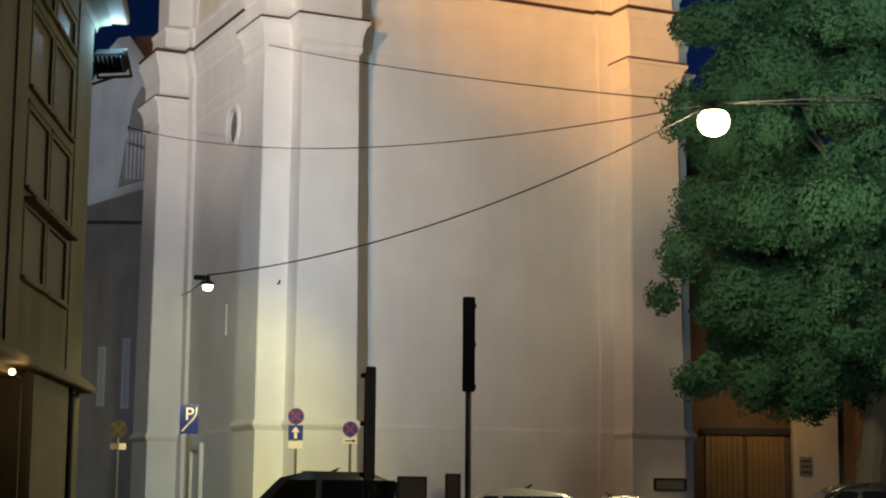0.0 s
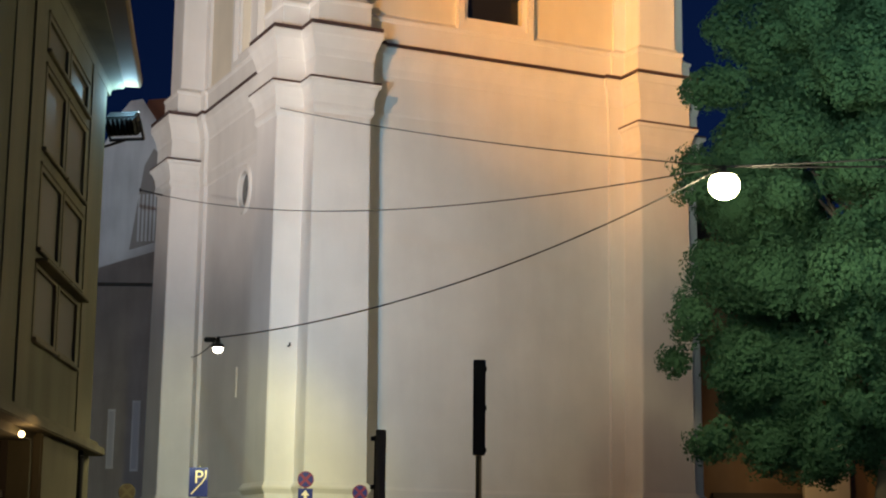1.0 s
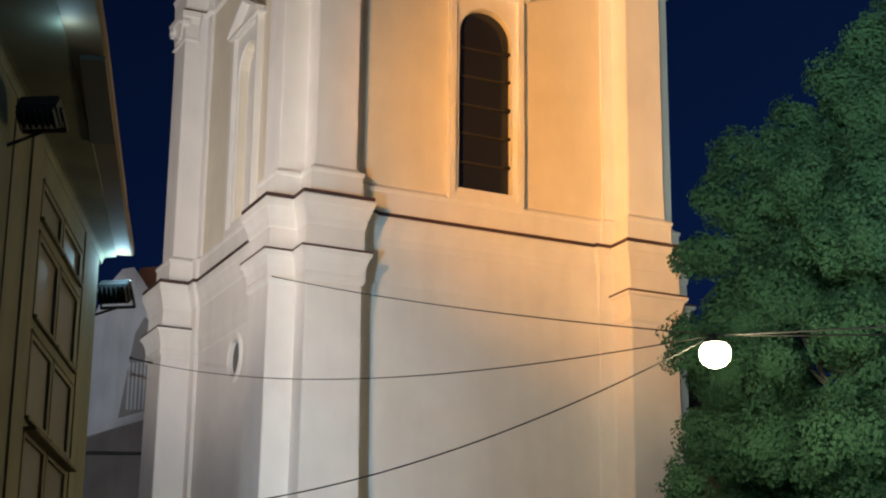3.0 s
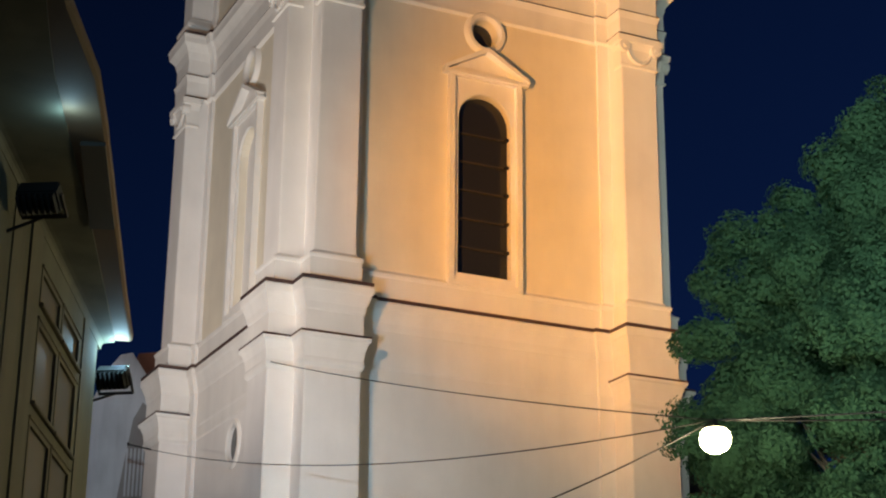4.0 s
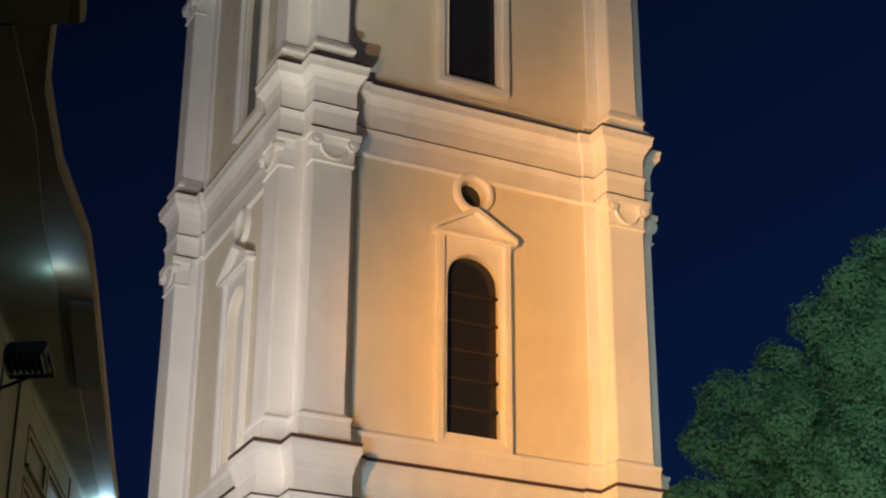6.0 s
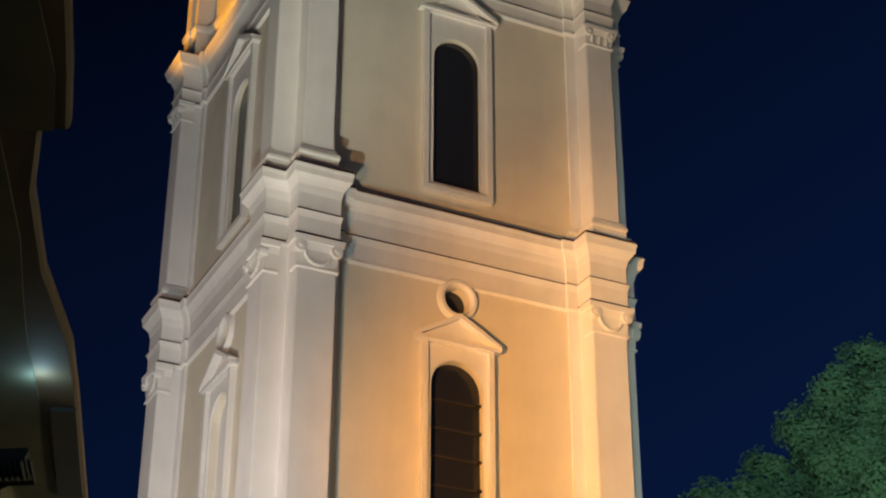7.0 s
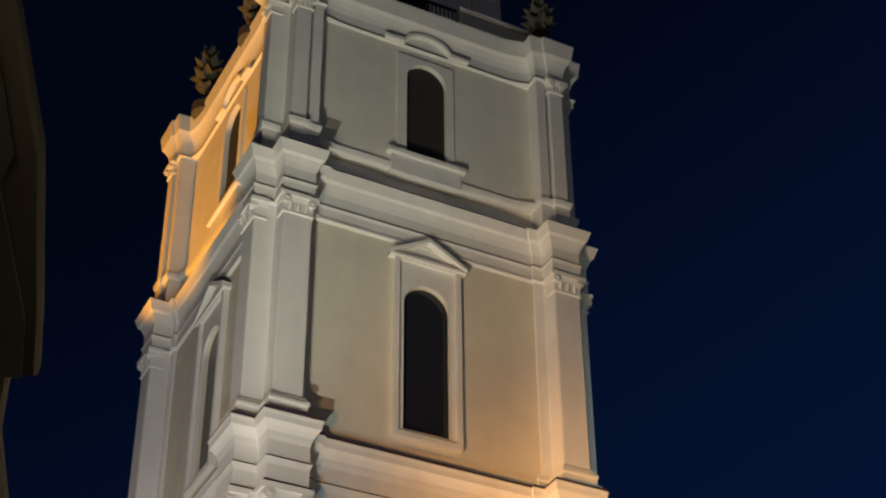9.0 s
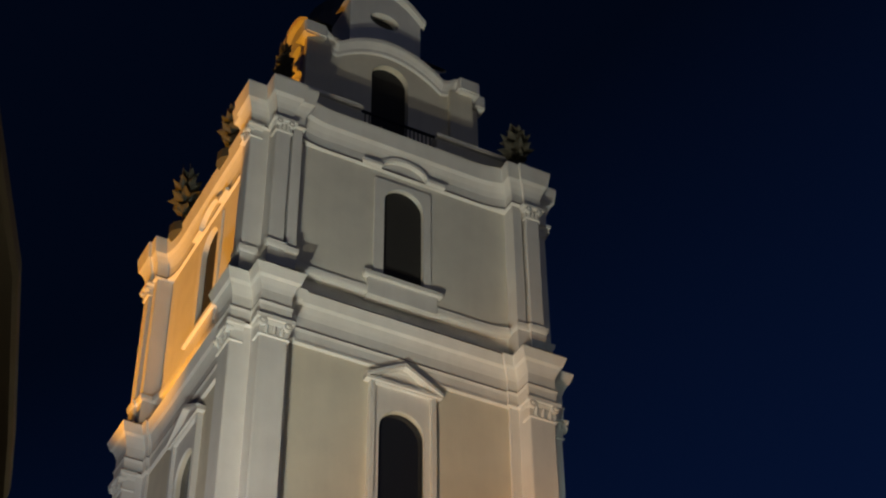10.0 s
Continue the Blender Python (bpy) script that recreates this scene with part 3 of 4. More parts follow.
for k in range(4):
    bm = bmesh.new()
    xs = [-4.0 + 8.0 * j / 40 for j in range(41)]
    F = 4.63 if k != 3 else 3.4
    arch = arch_hole(WX, 0.93, Z5 + 0.9, 58.35, 0.93)
    pierced(bm, -4.0, 4.0, Z5, 59.35, [arch], -F, -F + 0.6)
    for xa, xb in zip(xs, xs[1:]):
        za, zb = gable_z(xa), gable_z(xb)
        quad(bm, (xa, -F, 59.35), (xb, -F, 59.35), (xb, -F, max(zb, 59.4)), (xa, -F, max(za, 59.4)))
        quad(bm, (xa, -F + 0.6, 59.35), (xb, -F + 0.6, 59.35), (xb, -F + 0.6, max(zb, 59.4)), (xa, -F + 0.6, max(za, 59.4)))
    g = part("gable_wall", bm, CREAM, tower, "curved baroque gable wall")
    quarter((g,), k)
    bm = bmesh.new()
    xs = [-4.45 + 8.9 * j / 60 for j in range(61)]
    prof = [(0.0, -0.62), (0.10, -0.55), (0.12, -0.38), (0.22, -0.2), (0.32, -0.05), (0.34, 0.14), (0.0, 0.2), (-0.7, 0.25), (-0.7, -0.3)]
    cols = [[bm.verts.new((x, -F - o, gable_z(x) + dz)) for o, dz in prof] for x in xs]
    for ca, cb in zip(cols, cols[1:]):
        for j in range(len(prof)):
            bm.faces.new((ca[j], ca[(j + 1) % len(prof)], cb[(j + 1) % len(prof)], cb[j]))
    bm.faces.new(cols[0])
    bm.faces.new(cols[-1])
    part("gable_cornice", bm, TRIM, g)
    for sx in (-1, 1):
        bm = bmesh.new()
        xs2 = sorted((sx * 3.05, sx * 4.25))
        box(bm, xs2[0], -F - 0.22, Z5, xs2[1], -F + 0.1, 59.0, 0.02)
        part("gable_pilaster", bm, CREAM, g)
        bm = bmesh.new()
        xs2 = sorted((sx * 3.4, sx * 4.5))
        box(bm, xs2[0], -F - 0.55, 58.95, xs2[1], -F + 0.3, 59.8, 0.08)
        part("cornice_block", bm, TRIM, g)
        bm = bmesh.new()
        xs2 = sorted((sx * 1.05, sx * 2.2))
        box(bm, xs2[0], -F - 0.45, Z5, xs2[1], -F + 0.1, 54.7, 0.04)
        part("balcony_pier", bm, TRIM, g)
    # shade behind the gable arch, put in as a near-black sheet
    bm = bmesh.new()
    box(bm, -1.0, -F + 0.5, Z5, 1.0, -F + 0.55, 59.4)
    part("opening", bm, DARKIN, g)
    # parapet runs with white coping, from the balcony to the corner
    for sx in (-1, 1):
        bm = bmesh.new()
        xs2 = sorted((sx * 1.85, sx * 5.9))
        box(bm, xs2[0], -5.75, Z5 - 0.2, xs2[1], -5.3, 54.55, 0.02)
        pw = part("parapet", bm, CREAM, tower)
        bm = bmesh.new()
        box(bm, xs2[0] - 0.03, -5.9, 54.55, xs2[1] + 0.03, -5.2, 54.78, 0.03)
        part("coping", bm, TRIM, pw)
        quarter((pw,), k)
    # iron railing between the parapets
    bm = bmesh.new()
    box(bm, -1.85, -5.65, 54.65, 1.85, -5.55, 54.75)
    rail = part("railing", bm, IRON, tower, "dark iron railing")
    for j in range(17):
        bm = bmesh.new()
        rod(bm, (-1.6 + 0.2 * j, -5.6, Z5), (-1.6 + 0.2 * j, -5.6, 54.7), 0.03, sides=6)
        part("baluster", bm, IRON, rail)
    quarter((rail,), k)

# lantern above the gables: four faces with an oval opening under a bell roof
for k in range(4):
    bm = bmesh.new()
    F2 = 4.15 if k != 3 else 2.9

    def hood(x):
        return 63.4 + 1.5 * math.cos(x / 1.9 * math.pi / 2)

    pierced(bm, -1.5, 1.5, 59.8, 63.5, [round_hole(-0.05, 62.8, 0.76, 0.5)], -F2, -F2 + 0.5)
    xs = [-1.85 + 3.7 * j / 24 for j in range(25)]
    for xa, xb in zip(xs, xs[1:]):
        low = 59.8 if abs(xa + xb) > 2.9 else 63.5
        quad(bm, (xa, -F2 + 0.002, low), (xb, -F2 + 0.002, low), (xb, -F2 + 0.002, hood(xb)), (xa, -F2 + 0.002, hood(xa)))
    for sx in (-1, 1):
        quad(bm, (sx * 1.85, -F2, 59.8), (sx * 1.85, -2.0, 59.8), (sx * 1.85, -2.0, 63.5), (sx * 1.85, -F2, 63.5))
    g = part("lantern_face", bm, TRIM, tower)
    quarter((g,), k)
    # near-black sheet stands for the shade behind the oval
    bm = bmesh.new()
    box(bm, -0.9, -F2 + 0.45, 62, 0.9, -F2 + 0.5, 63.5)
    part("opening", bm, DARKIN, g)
    bm = bmesh.new()
    prof = [(0.0, -0.25), (0.22, -0.1), (0.28, 0.12), (-1.4, 0.2)]
    cols = [[bm.verts.new((x * 1.1, -F2 - o, hood(x) + dz)) for o, dz in prof] for x in xs]
    for ca, cb in zip(cols, cols[1:]):
        for j in range(3):
            bm.faces.new((ca[j], ca[j + 1], cb[j + 1], cb[j]))
    part("lantern_cornice", bm, TRIM, g)
bm = bmesh.new()
rings = []
for h, z in ((4.5, 59.9), (4.1, 60.5), (3.7, 61.0), (3.4, 61.5), (3.1, 62.0)):
    rings.append([bm.verts.new((x * (h if x > 0 else min(h, 3.0)), y * h, z)) for x, y in ((-1, -0.55), (-0.55, -1), (0.55, -1), (1, -0.55), (1, 0.55), (0.55, 1), (-0.55, 1), (-1, 0.55))])
for a, b in zip(rings, rings[1:]):
    for j in range(8):
        bm.faces.new((a[j], a[(j + 1) % 8], b[(j + 1) % 8], b[j]))
bm.faces.new(rings[-1])
part("lantern_skirt", bm, PALE, tower, "sloping pale skirt under the lantern")
bm = bmesh.new()
lathe(bm, [(2.6, 61.8), (2.5, 64), (2.6, 65), (2.3, 66.2), (1.8, 67.0), (1.2, 67.8), (1.0, 69.5), (0.3, 70.2), (0.05, 73)], 24)
part("dome", bm, TIN, tower, "grey sheet-metal dome with spire")


# spiky leaf finials on the parapet
def finial(u, v, z, h, spread=1.0):
    f = thing("finial", "dark wrought leaf finial on the tower's parapet", "finial", tw(u, v, z), TA, group="parapet finials")
    bm = bmesh.new()
    lathe(bm, [(0.62, 0), (0.62, 0.5), (0.55, 0.52), (0.42, 0.54), (0.42, 0.56), (0.3, 0.28), (0.26, 0.6), (0.36, 0.68), (0.1, 0.8)], 12)
    part("base", bm, FINIALTIN, f)
    bm = bmesh.new()
    rng = random.Random(int(u * 10))
    rod(bm, (0, 0, 0.7), (0, 0, h), 0.10, 0.02, 8)
    for ring, (z0, n, ln, up) in enumerate(((0.8, 7, 0.55, 0.25), (1.15, 8, 0.85, 0.25), (1.5, 8, 0.75, 0.4), (1.85, 6, 0.45, 0.5))):
        for j in range(n):
            a = 2 * math.pi * (j + 0.5 * ring) / n + rng.uniform(-0.15, 0.15)
            d = Vector((math.cos(a), math.sin(a), 0))
            p0 = Vector((0, 0, z0 * h / 2.5))
            p1 = p0 + d * ln * spread * 0.55 + Vector((0, 0, up * 0.35))
            p2 = p0 + d * ln * spread + Vector((0, 0, up + rng.uniform(-0.1, 0.1)))
            side = Vector((-d.y, d.x, 0)) * 0.24
            up_v = Vector((0, 0, 0.05))
            for s_ in (up_v, -up_v):
                quad(bm, p0 + s_, p1 - side + s_, p2, p1 + side + s_)
            rod(bm, p0, p2, 0.04, 0.015, 5)
    part("leaf_crown", bm, FINIALTIN, f)
    return f


for u, v, h, spread in ((12.15, 0.2, 2.7, 1.0), (0.95, 0.75, 4.0, 0.6), (0.25, 10.3, 3.9, 1.05), (0.35, 4.8, 3.2, 0.9)):
    finial(u, v, 53.15 if u > 5 else 52.7, h + 0.7, spread)

# ---------------------------------------------------------------- building on the left
# local frame: x along the wall from the far end towards the viewer, y out of the wall
HX, HY, HS = -6.20, 29.2, 0.055
HN = math.hypot(1, HS)


def wx(y):
    return HX + HS * (HY - y)


def along(y):
    return (HY - y) * HN


def outward(x, y):
    return ((x - HX) + HS * (y - HY)) / HN


def between(pts, y):
    """The x of a bent line of (y, x) points at y."""
    for (ya, xa), (yb, xb) in zip(pts, pts[1:]):
        if yb <= y <= ya:
            return xa + (xb - xa) * (y - ya) / (yb - ya)
    return pts[0][1] if y > pts[0][0] else pts[-1][1]


def street_frame(y):
    return Matrix.Translation((wx(y), y, 0)) @ Matrix(((HS / HN, 1 / HN, 0, 0), (-1 / HN, HS / HN, 0, 0), (0, 0, 1, 0), (0, 0, 0, 1)))


def eaves(house_, ys, inner, outer, wall_out, shift):
    """A pale coved cornice under a brown boarded eave; both follow the bent street front."""
    cove, boards = [], []
    for y in ys:
        a = along(y) - shift
        i, o = outward(between(inner, y), y), outward(between(outer, y), y)
        cove.append([(a, wall_out - 0.3, 9.86), (a, wall_out + 0.008, 9.86), (a, wall_out + 0.015, 9.91), (a, wall_out + 0.03, 9.95), (a, wall_out + 0.06, 9.975), (a, wall_out + 0.12, 9.985), (a, i, 10.0), (a, i, 10.12), (a, wall_out - 0.3, 10.12)])
        boards.append([(a, wall_out - 0.3, 10.14), (a, i - 0.05, 10.04), (a, o - 0.04, 10.02), (a, o, 10.05), (a, o + 0.01, 10.16), (a, o - 0.05, 10.2), (a, -5.0, 14.4), (a, -5.0, 10.14)])
    for name, rows_, mat, label in (("cornice", cove, OLDWALL, "pale coved plaster cornice"), ("roof", boards, ROOFBROWN, "brown boarded eave and tiled roof")):
        bm = bmesh.new()
        rings = [[bm.verts.new(c) for c in row] for row in rows_]
        n = len(rings[0])
        for a, b in zip(rings, rings[1:]):
            for j in range(n):
                bm.faces.new((a[j], a[(j + 1) % n], b[(j + 1) % n], b[j]))
        bm.faces.new(rings[0])
        bm.faces.new(rings[-1])
        part(name, bm, mat, house_, label)


LB = thing("townhouse", "old olive plaster townhouse with a coved cornice and brown eaves", "house", (HX, HY, 0), 0)
LB.matrix_world = street_frame(HY)
END = 13.5
cols_y = [(23.65, 25.25), (25.55, 27.2)]
rows_z = [(4.78, 5.72), (6.05, 7.12), (7.5, 8.58), (8.95, 9.36)]
holes = []
for ya, yb in cols_y:
    for za, zb in rows_z:
        holes.append([(along(yb), za, zb), (along(ya), za, zb)])
holes.append([(along(23.95), G, 3.3), (along(20.6), G, 3.3)])
bm = bmesh.new()
pierced(bm, 0, along(END), G, 9.9, holes, 0, -0.5)
part("wall", bm, OLDWALL, LB)
# near-black box in place of the shade behind the house front
bm = bmesh.new()
box(bm, 0.3, -8, G, along(END), -1.2, 9.9)
part("back_rooms", bm, DARKIN, LB)
bm = bmesh.new()
box(bm, -0.02, -8, G, 0.3, -0.5, 9.9)
part("end_wall", bm, OLDWALL, LB)
eaves(LB, (29.55, 28.6, 27.25, 25.5, 23.8, 21.8, 19.9, 18.9, 18.3, 17.4, 16.4, 15.6, 14.7, 13.5),
      ((29.55, -5.97), (27.76, -5.74), (23.83, -5.25), (18.0, -4.60), (15.6, -4.18), (13.45, -3.95)),
      ((29.55, -5.66), (27.25, -5.36), (19.9, -4.33), (18.3, -4.13), (16.4, -4.08), (14.7, -3.87), (13.45, -3.55)), 0.0, 0.0)
# dark strip added under the boards so a length of eave looks unlit
bm = bmesh.new()
low_ = []
for y, i, o in ((23.4, -5.22, -4.86), (22.0, -5.0, -4.66), (20.2, -4.72, -4.4)):
    low_ += [[(along(y), outward(i, y), 9.97), (along(y), outward(o, y), 9.97), (along(y), outward(o, y), 10.03), (along(y), outward(i, y), 10.03)]]
rings = [[bm.verts.new(c) for c in row] for row in low_]
for a, b in zip(rings, rings[1:]):
    for j in range(4):
        bm.faces.new((a[j], a[(j + 1) % 4], b[(j + 1) % 4], b[j]))
bm.faces.new(rings[0])
bm.faces.new(rings[-1])
part("dark_eave_strip", bm, LOUVRE, LB, "dark strip added below an unlit length of the eave")
for za, zb, o in ((3.42, 3.56, 0.26), (3.56, 3.66, 0.14)):
    bm = bmesh.new()
    box(bm, -0.03, 0.0, za, along(END), o, zb, 0.02)
    part("string_course", bm, OLDTRIM, LB)
# flat upright bands beside the window columns
for ya, yb, o in ((27.55, 28.0, 0.02), (22.5, 23.35, 0.03), (21.3, 22.1, 0.02)):
    bm = bmesh.new()
    box(bm, along(yb), 0.0, 3.66, along(ya), o, 9.86, 0.02)
    part("wall_band", bm, OLDTRIM, LB)
for ya, yb in cols_y:
    for row, (za, zb) in enumerate(rows_z):
        xa, xb = along(yb), along(ya)
        bm = bmesh.new()
        pierced(bm, xa - 0.10, xb + 0.10, za - 0.08, zb + 0.06, [[(xa + 0.03, za, zb - 0.02), (xb - 0.03, za, zb - 0.02)]], 0.012, -0.03)
        w = part("window", bm, OLDTRIM, LB)
        bm = bmesh.new()
        box(bm, xa - 0.14, 0.0, zb + 0.05, xb + 0.14, 0.18 if row == 0 else 0.035, zb + 0.10, 0.012)
        part("hood", bm, OLDTRIM, w)
        bm = bmesh.new()
        box(bm, xa - 0.12, 0.0, za - 0.13, xb + 0.12, 0.07, za - 0.07, 0.012)
        part("sill", bm, OLDTRIM, w)
        bm = bmesh.new()
        quad(bm, (xa, -0.035, za), (xb, -0.035, za), (xb, -0.035, zb), (xa, -0.035, zb))
        part("pane", bm, DIMPANE, w)
# ground-floor pier, dark rod added for a dark recess, and dark shop front
bm = bmesh.new()
box(bm, along(27.2), 0.0, G, along(24.1), 0.14, 3.42, 0.03)
part("pier", bm, OLDTRIM, LB)
bm = bmesh.new()
rod(bm, (along(27.75), 0.09, G), (along(27.75), 0.09, 3.3), 0.055, sides=10)
rod(bm, (along(27.75), 0.09, 3.3), (along(27.9), 0.02, 3.55), 0.055, sides=10)
part("dark_wall_rod", bm, IRON, LB, "dark rod put where the wall has a dark recess")
bm = bmesh.new()
box(bm, along(23.95), -0.4, 2.5, along(20.6), -0.32, 2.6)
front_ = part("shop_front", bm, LOUVRE, LB, "dark glazed shop front frame")
for j in range(6):
    x = along(23.95) + 0.65 * j
    bm = bmesh.new()
    box(bm, x - 0.04, -0.41, G, x + 0.04, -0.31, 3.3)
    part("mullion", bm, LOUVRE, front_)
bm = bmesh.new()
quad(bm, (along(23.95), -0.42, G), (along(20.6), -0.42, G), (along(20.6), -0.42, 3.3), (along(23.95), -0.42, 3.3))
part("shop_pane", bm, PANE, LB)
bm = bmesh.new()
bmesh.ops.create_icosphere(bm, subdivisions=2, radius=0.045, matrix=Matrix.Translation((along(22.75), 0.10, 3.30)))
part("shop_lamp", bm, SHOPGLOW, LB, "small lit warm bulb")
# nearer neighbour with a deeper cornice
NB = thing("neighbour_house", "olive townhouse with a deep pale cornice", "house", (0, 0, 0))
NB.matrix_world = street_frame(13.45)
bm = bmesh.new()
box(bm, 0, -8, G, 13, 0.4, 9.9)
part("wall", bm, OLDWALL, NB)
eaves(NB, (13.45, 12.5, 11.5, 10.6, 10.2, 9.4, 8.6, 6.0, 1.0),
      ((13.45, -3.44), (12.5, -3.25), (11.5, -3.19), (10.6, -3.14), (10.2, -2.96), (9.47, -2.90), (1.0, -2.6)),
      ((13.45, -3.29), (12.5, -3.11), (10.2, -2.74), (8.6, -2.66), (1.0, -2.3)), 0.4, along(13.45))


# floodlights under the eave
def floodlight(place, target, lit, size=1.0):
    f = thing("floodlight", "black box floodlight on a wall bracket under the eaves", "floodlight", (0, 0, 0), group="floodlights")
    f.matrix_world = look(place, target) @ pose(0, 0, 0, -90, 0, 0) @ Matrix.Scale(size, 4)
    bm = bmesh.new()
    box(bm, -0.34, -0.22, -0.22, 0.34, 0.1, 0.22, 0.03)
    shell = part("housing", bm, BLACKBOX, f)
    for j in range(7):
        bm = bmesh.new()
        box(bm, -0.3 + j * 0.1 - 0.01, -0.32, -0.18, -0.3 + j * 0.1 + 0.01, -0.2, 0.18)
        part("fin", bm, BLACKBOX, shell)
    bm = bmesh.new()
    box(bm, -0.31, 0.1, -0.19, 0.31, 0.115, 0.19)
    part("lens", bm, FLOODGLOW if lit else PANE, f)
    bm = bmesh.new()
    for sx in (-1, 1):
        box(bm, sx * 0.37 - 0.015, -0.1, -0.35, sx * 0.37 + 0.015, -0.02, 0.05)
    box(bm, -0.385, -0.1, -0.38, 0.385, -0.02, -0.34)
    rod(bm, (0, -0.06, -0.36), (-0.75, -0.45, -0.45), 0.03, sides=8)
    part("bracket", bm, IRON, f)
    return f


floodlight(Vector((-5.97, 29.75, 9.42)), tw(3, 0, 26), True, 0.85)
floodlight(FLOOD_B + Vector((-0.1, -0.3, -0.12)), tw(3, 0, 50), False, 0.8)
floodlight(ROOFTOP + Vector((-0.05, -0.4, -0.08)), tw(8, 0, 26), True, 0.9)
mast = thing("lamp_mast", "iron mast on the roof that carries a floodlight", "mast", (ROOFTOP.x - 0.1, ROOFTOP.y - 0.55, 11.2))
bm = bmesh.new()
rod(bm, (0, 0, 0), (0, 0, 4.0), 0.06, 0.04, sides=10)
part("pole", bm, IRON, mast)

# ---------------------------------------------------------------- church behind the tower
CH = thing("church_nave", "grey plastered church with a curved gable and red roof", "church", (0, 78, 0))
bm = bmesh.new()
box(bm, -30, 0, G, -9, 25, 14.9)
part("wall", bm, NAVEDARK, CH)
bm = bmesh.new()
gab = [(-18.6, 14.6), (-13.4, 14.6), (-13.5, 21.6), (-14.0, 22.0), (-14.4, 22.6), (-14.75, 23.1), (-15.3, 23.0), (-15.9, 22.2), (-16.3, 21.2), (-16.7, 20.2), (-16.75, 18.5), (-16.9, 17.0), (-17.4, 15.8), (-18.4, 15.0)]
extrude_flat(bm, gab, -0.6, 0.4)
gable = part("gable", bm, NAVE, CH, "pale curved baroque gable")
# the panel's darker colour paints the shade of a hollow in the gable
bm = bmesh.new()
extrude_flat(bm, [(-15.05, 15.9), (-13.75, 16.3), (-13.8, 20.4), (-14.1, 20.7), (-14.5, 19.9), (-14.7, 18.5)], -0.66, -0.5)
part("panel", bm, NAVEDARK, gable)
bm = bmesh.new()
for j in range(5):
    box(bm, -14.7 + 0.18 * j, -0.74, 16.3, -14.62 + 0.18 * j, -0.62, 18.5)
part("grille", bm, NAVE, gable)
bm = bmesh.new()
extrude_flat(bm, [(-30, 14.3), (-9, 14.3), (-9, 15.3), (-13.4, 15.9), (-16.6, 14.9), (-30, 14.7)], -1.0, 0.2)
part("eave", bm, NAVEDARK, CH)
bm = bmesh.new()
extrude_flat(bm, [(-15.5, 14.5), (-6.0, 14.5), (-6.0, 18), (-10.5, 25.0), (-12.5, 23.6), (-14.7, 23.4), (-15, 22)], 0.6, 14)
part("roof", bm, ROOFRED, CH, "red clay tile roof")
for xa, xb, za, zb in ((-15.72, -15.5, 6.0, 8.5), (-14.62, -14.38, 5.9, 8.9)):
    bm = bmesh.new()
    pierced(bm, xa - 0.06, xb + 0.06, za - 0.1, zb + 0.1, [[(xa, za, zb), (xb, za, zb)]], -0.1, 0.05)
    w = part("window", bm, NAVE, CH)
    bm = bmesh.new()
    quad(bm, (xa, -0.03, za), (xb, -0.03, za), (xb, -0.03, zb), (xa, -0.03, zb))
    part("pane", bm, PALEPANE, w)

# ---------------------------------------------------------------- houses behind the tree
def house(name, label, x0, x1, y, h, mat):
    hs = thing(name, label, "house", (0, y, 0))
    bm = bmesh.new()
    box(bm, x0, 0, G, x1, 10, h)
    part("wall", bm, mat, hs)
    bm = bmesh.new()
    extrude_flat(bm, [(-0.4, h), (10.4, h), (5, h + 3.0)], x0 - 0.2, x1 + 0.2)
    r = part("roof", bm, ROOFBROWN, hs)
    r.matrix_basis = Matrix(((0, 1, 0, 0), (1, 0, 0, 0), (0, 0, 1, 0), (0, 0, 0, 1)))
    return hs


gh = house("gate_house", "brown plaster house with wide ochre wooden gates", 8.9, 12.9, 64, 14.0, BROWNWALL)
for xa, xb in ((9.75, 11.15), (11.3, 12.7)):
    bm = bmesh.new()
    box(bm, xa, -0.03, G, xb, 0.02, 4.2)
    gate = part("gate", bm, OCHRE, gh, "ochre plank gate")
    for j in range(7):
        w_ = (xb - xa) / 7
        bm = bmesh.new()
        box(bm, xa + w_ * j + 0.01, -0.08, G, xa + w_ * (j + 1) - 0.01, -0.02, 4.2, 0.01)
        part("plank", bm, OCHRE, gate)
bm = bmesh.new()
box(bm, 9.6, -0.15, 4.25, 12.9, 0.0, 4.5, 0.02)
part("lintel", bm, LOUVRE, gh)
ph = house("pale_house", "pale plaster house with small notice boards", 12.95, 14.6, 63.5, 6.5, PALEHOUSE)
bm = bmesh.new()
box(bm, 13.15, -0.06, 2.75, 13.6, 0.0, 3.45, 0.01)
nb_ = part("notice_board", bm, GREYBOARD, ph)
for j in range(3):
    bm = bmesh.new()
    box(bm, 13.2, -0.075, 2.85 + 0.2 * j, 13.55, -0.06, 2.93 + 0.2 * j)
    part("text_bar", bm, BROWNBOARD, nb_)
house("ochre_house", "ochre plaster house behind the tree", 14.65, 30, 64, 7.5, OCHRE)

# ---------------------------------------------------------------- tree
def crown_edge(z):
    pts = ((3.5, 3.9), (4.3, 5.5), (5.5, 5.9), (8.0, 6.1), (12.0, 6.0), (13.0, 5.8), (14.2, 5.6), (15.2, 5.2), (15.7, 4.0), (16.3, 3.6), (17.3, 2.8), (18.3, 2.1), (19.3, 0.7))
    for (za, ra), (zb, rb) in zip(pts, pts[1:]):
        if za <= z <= zb:
            return ra + (rb - ra) * (z - za) / (zb - za)
    return 0.3


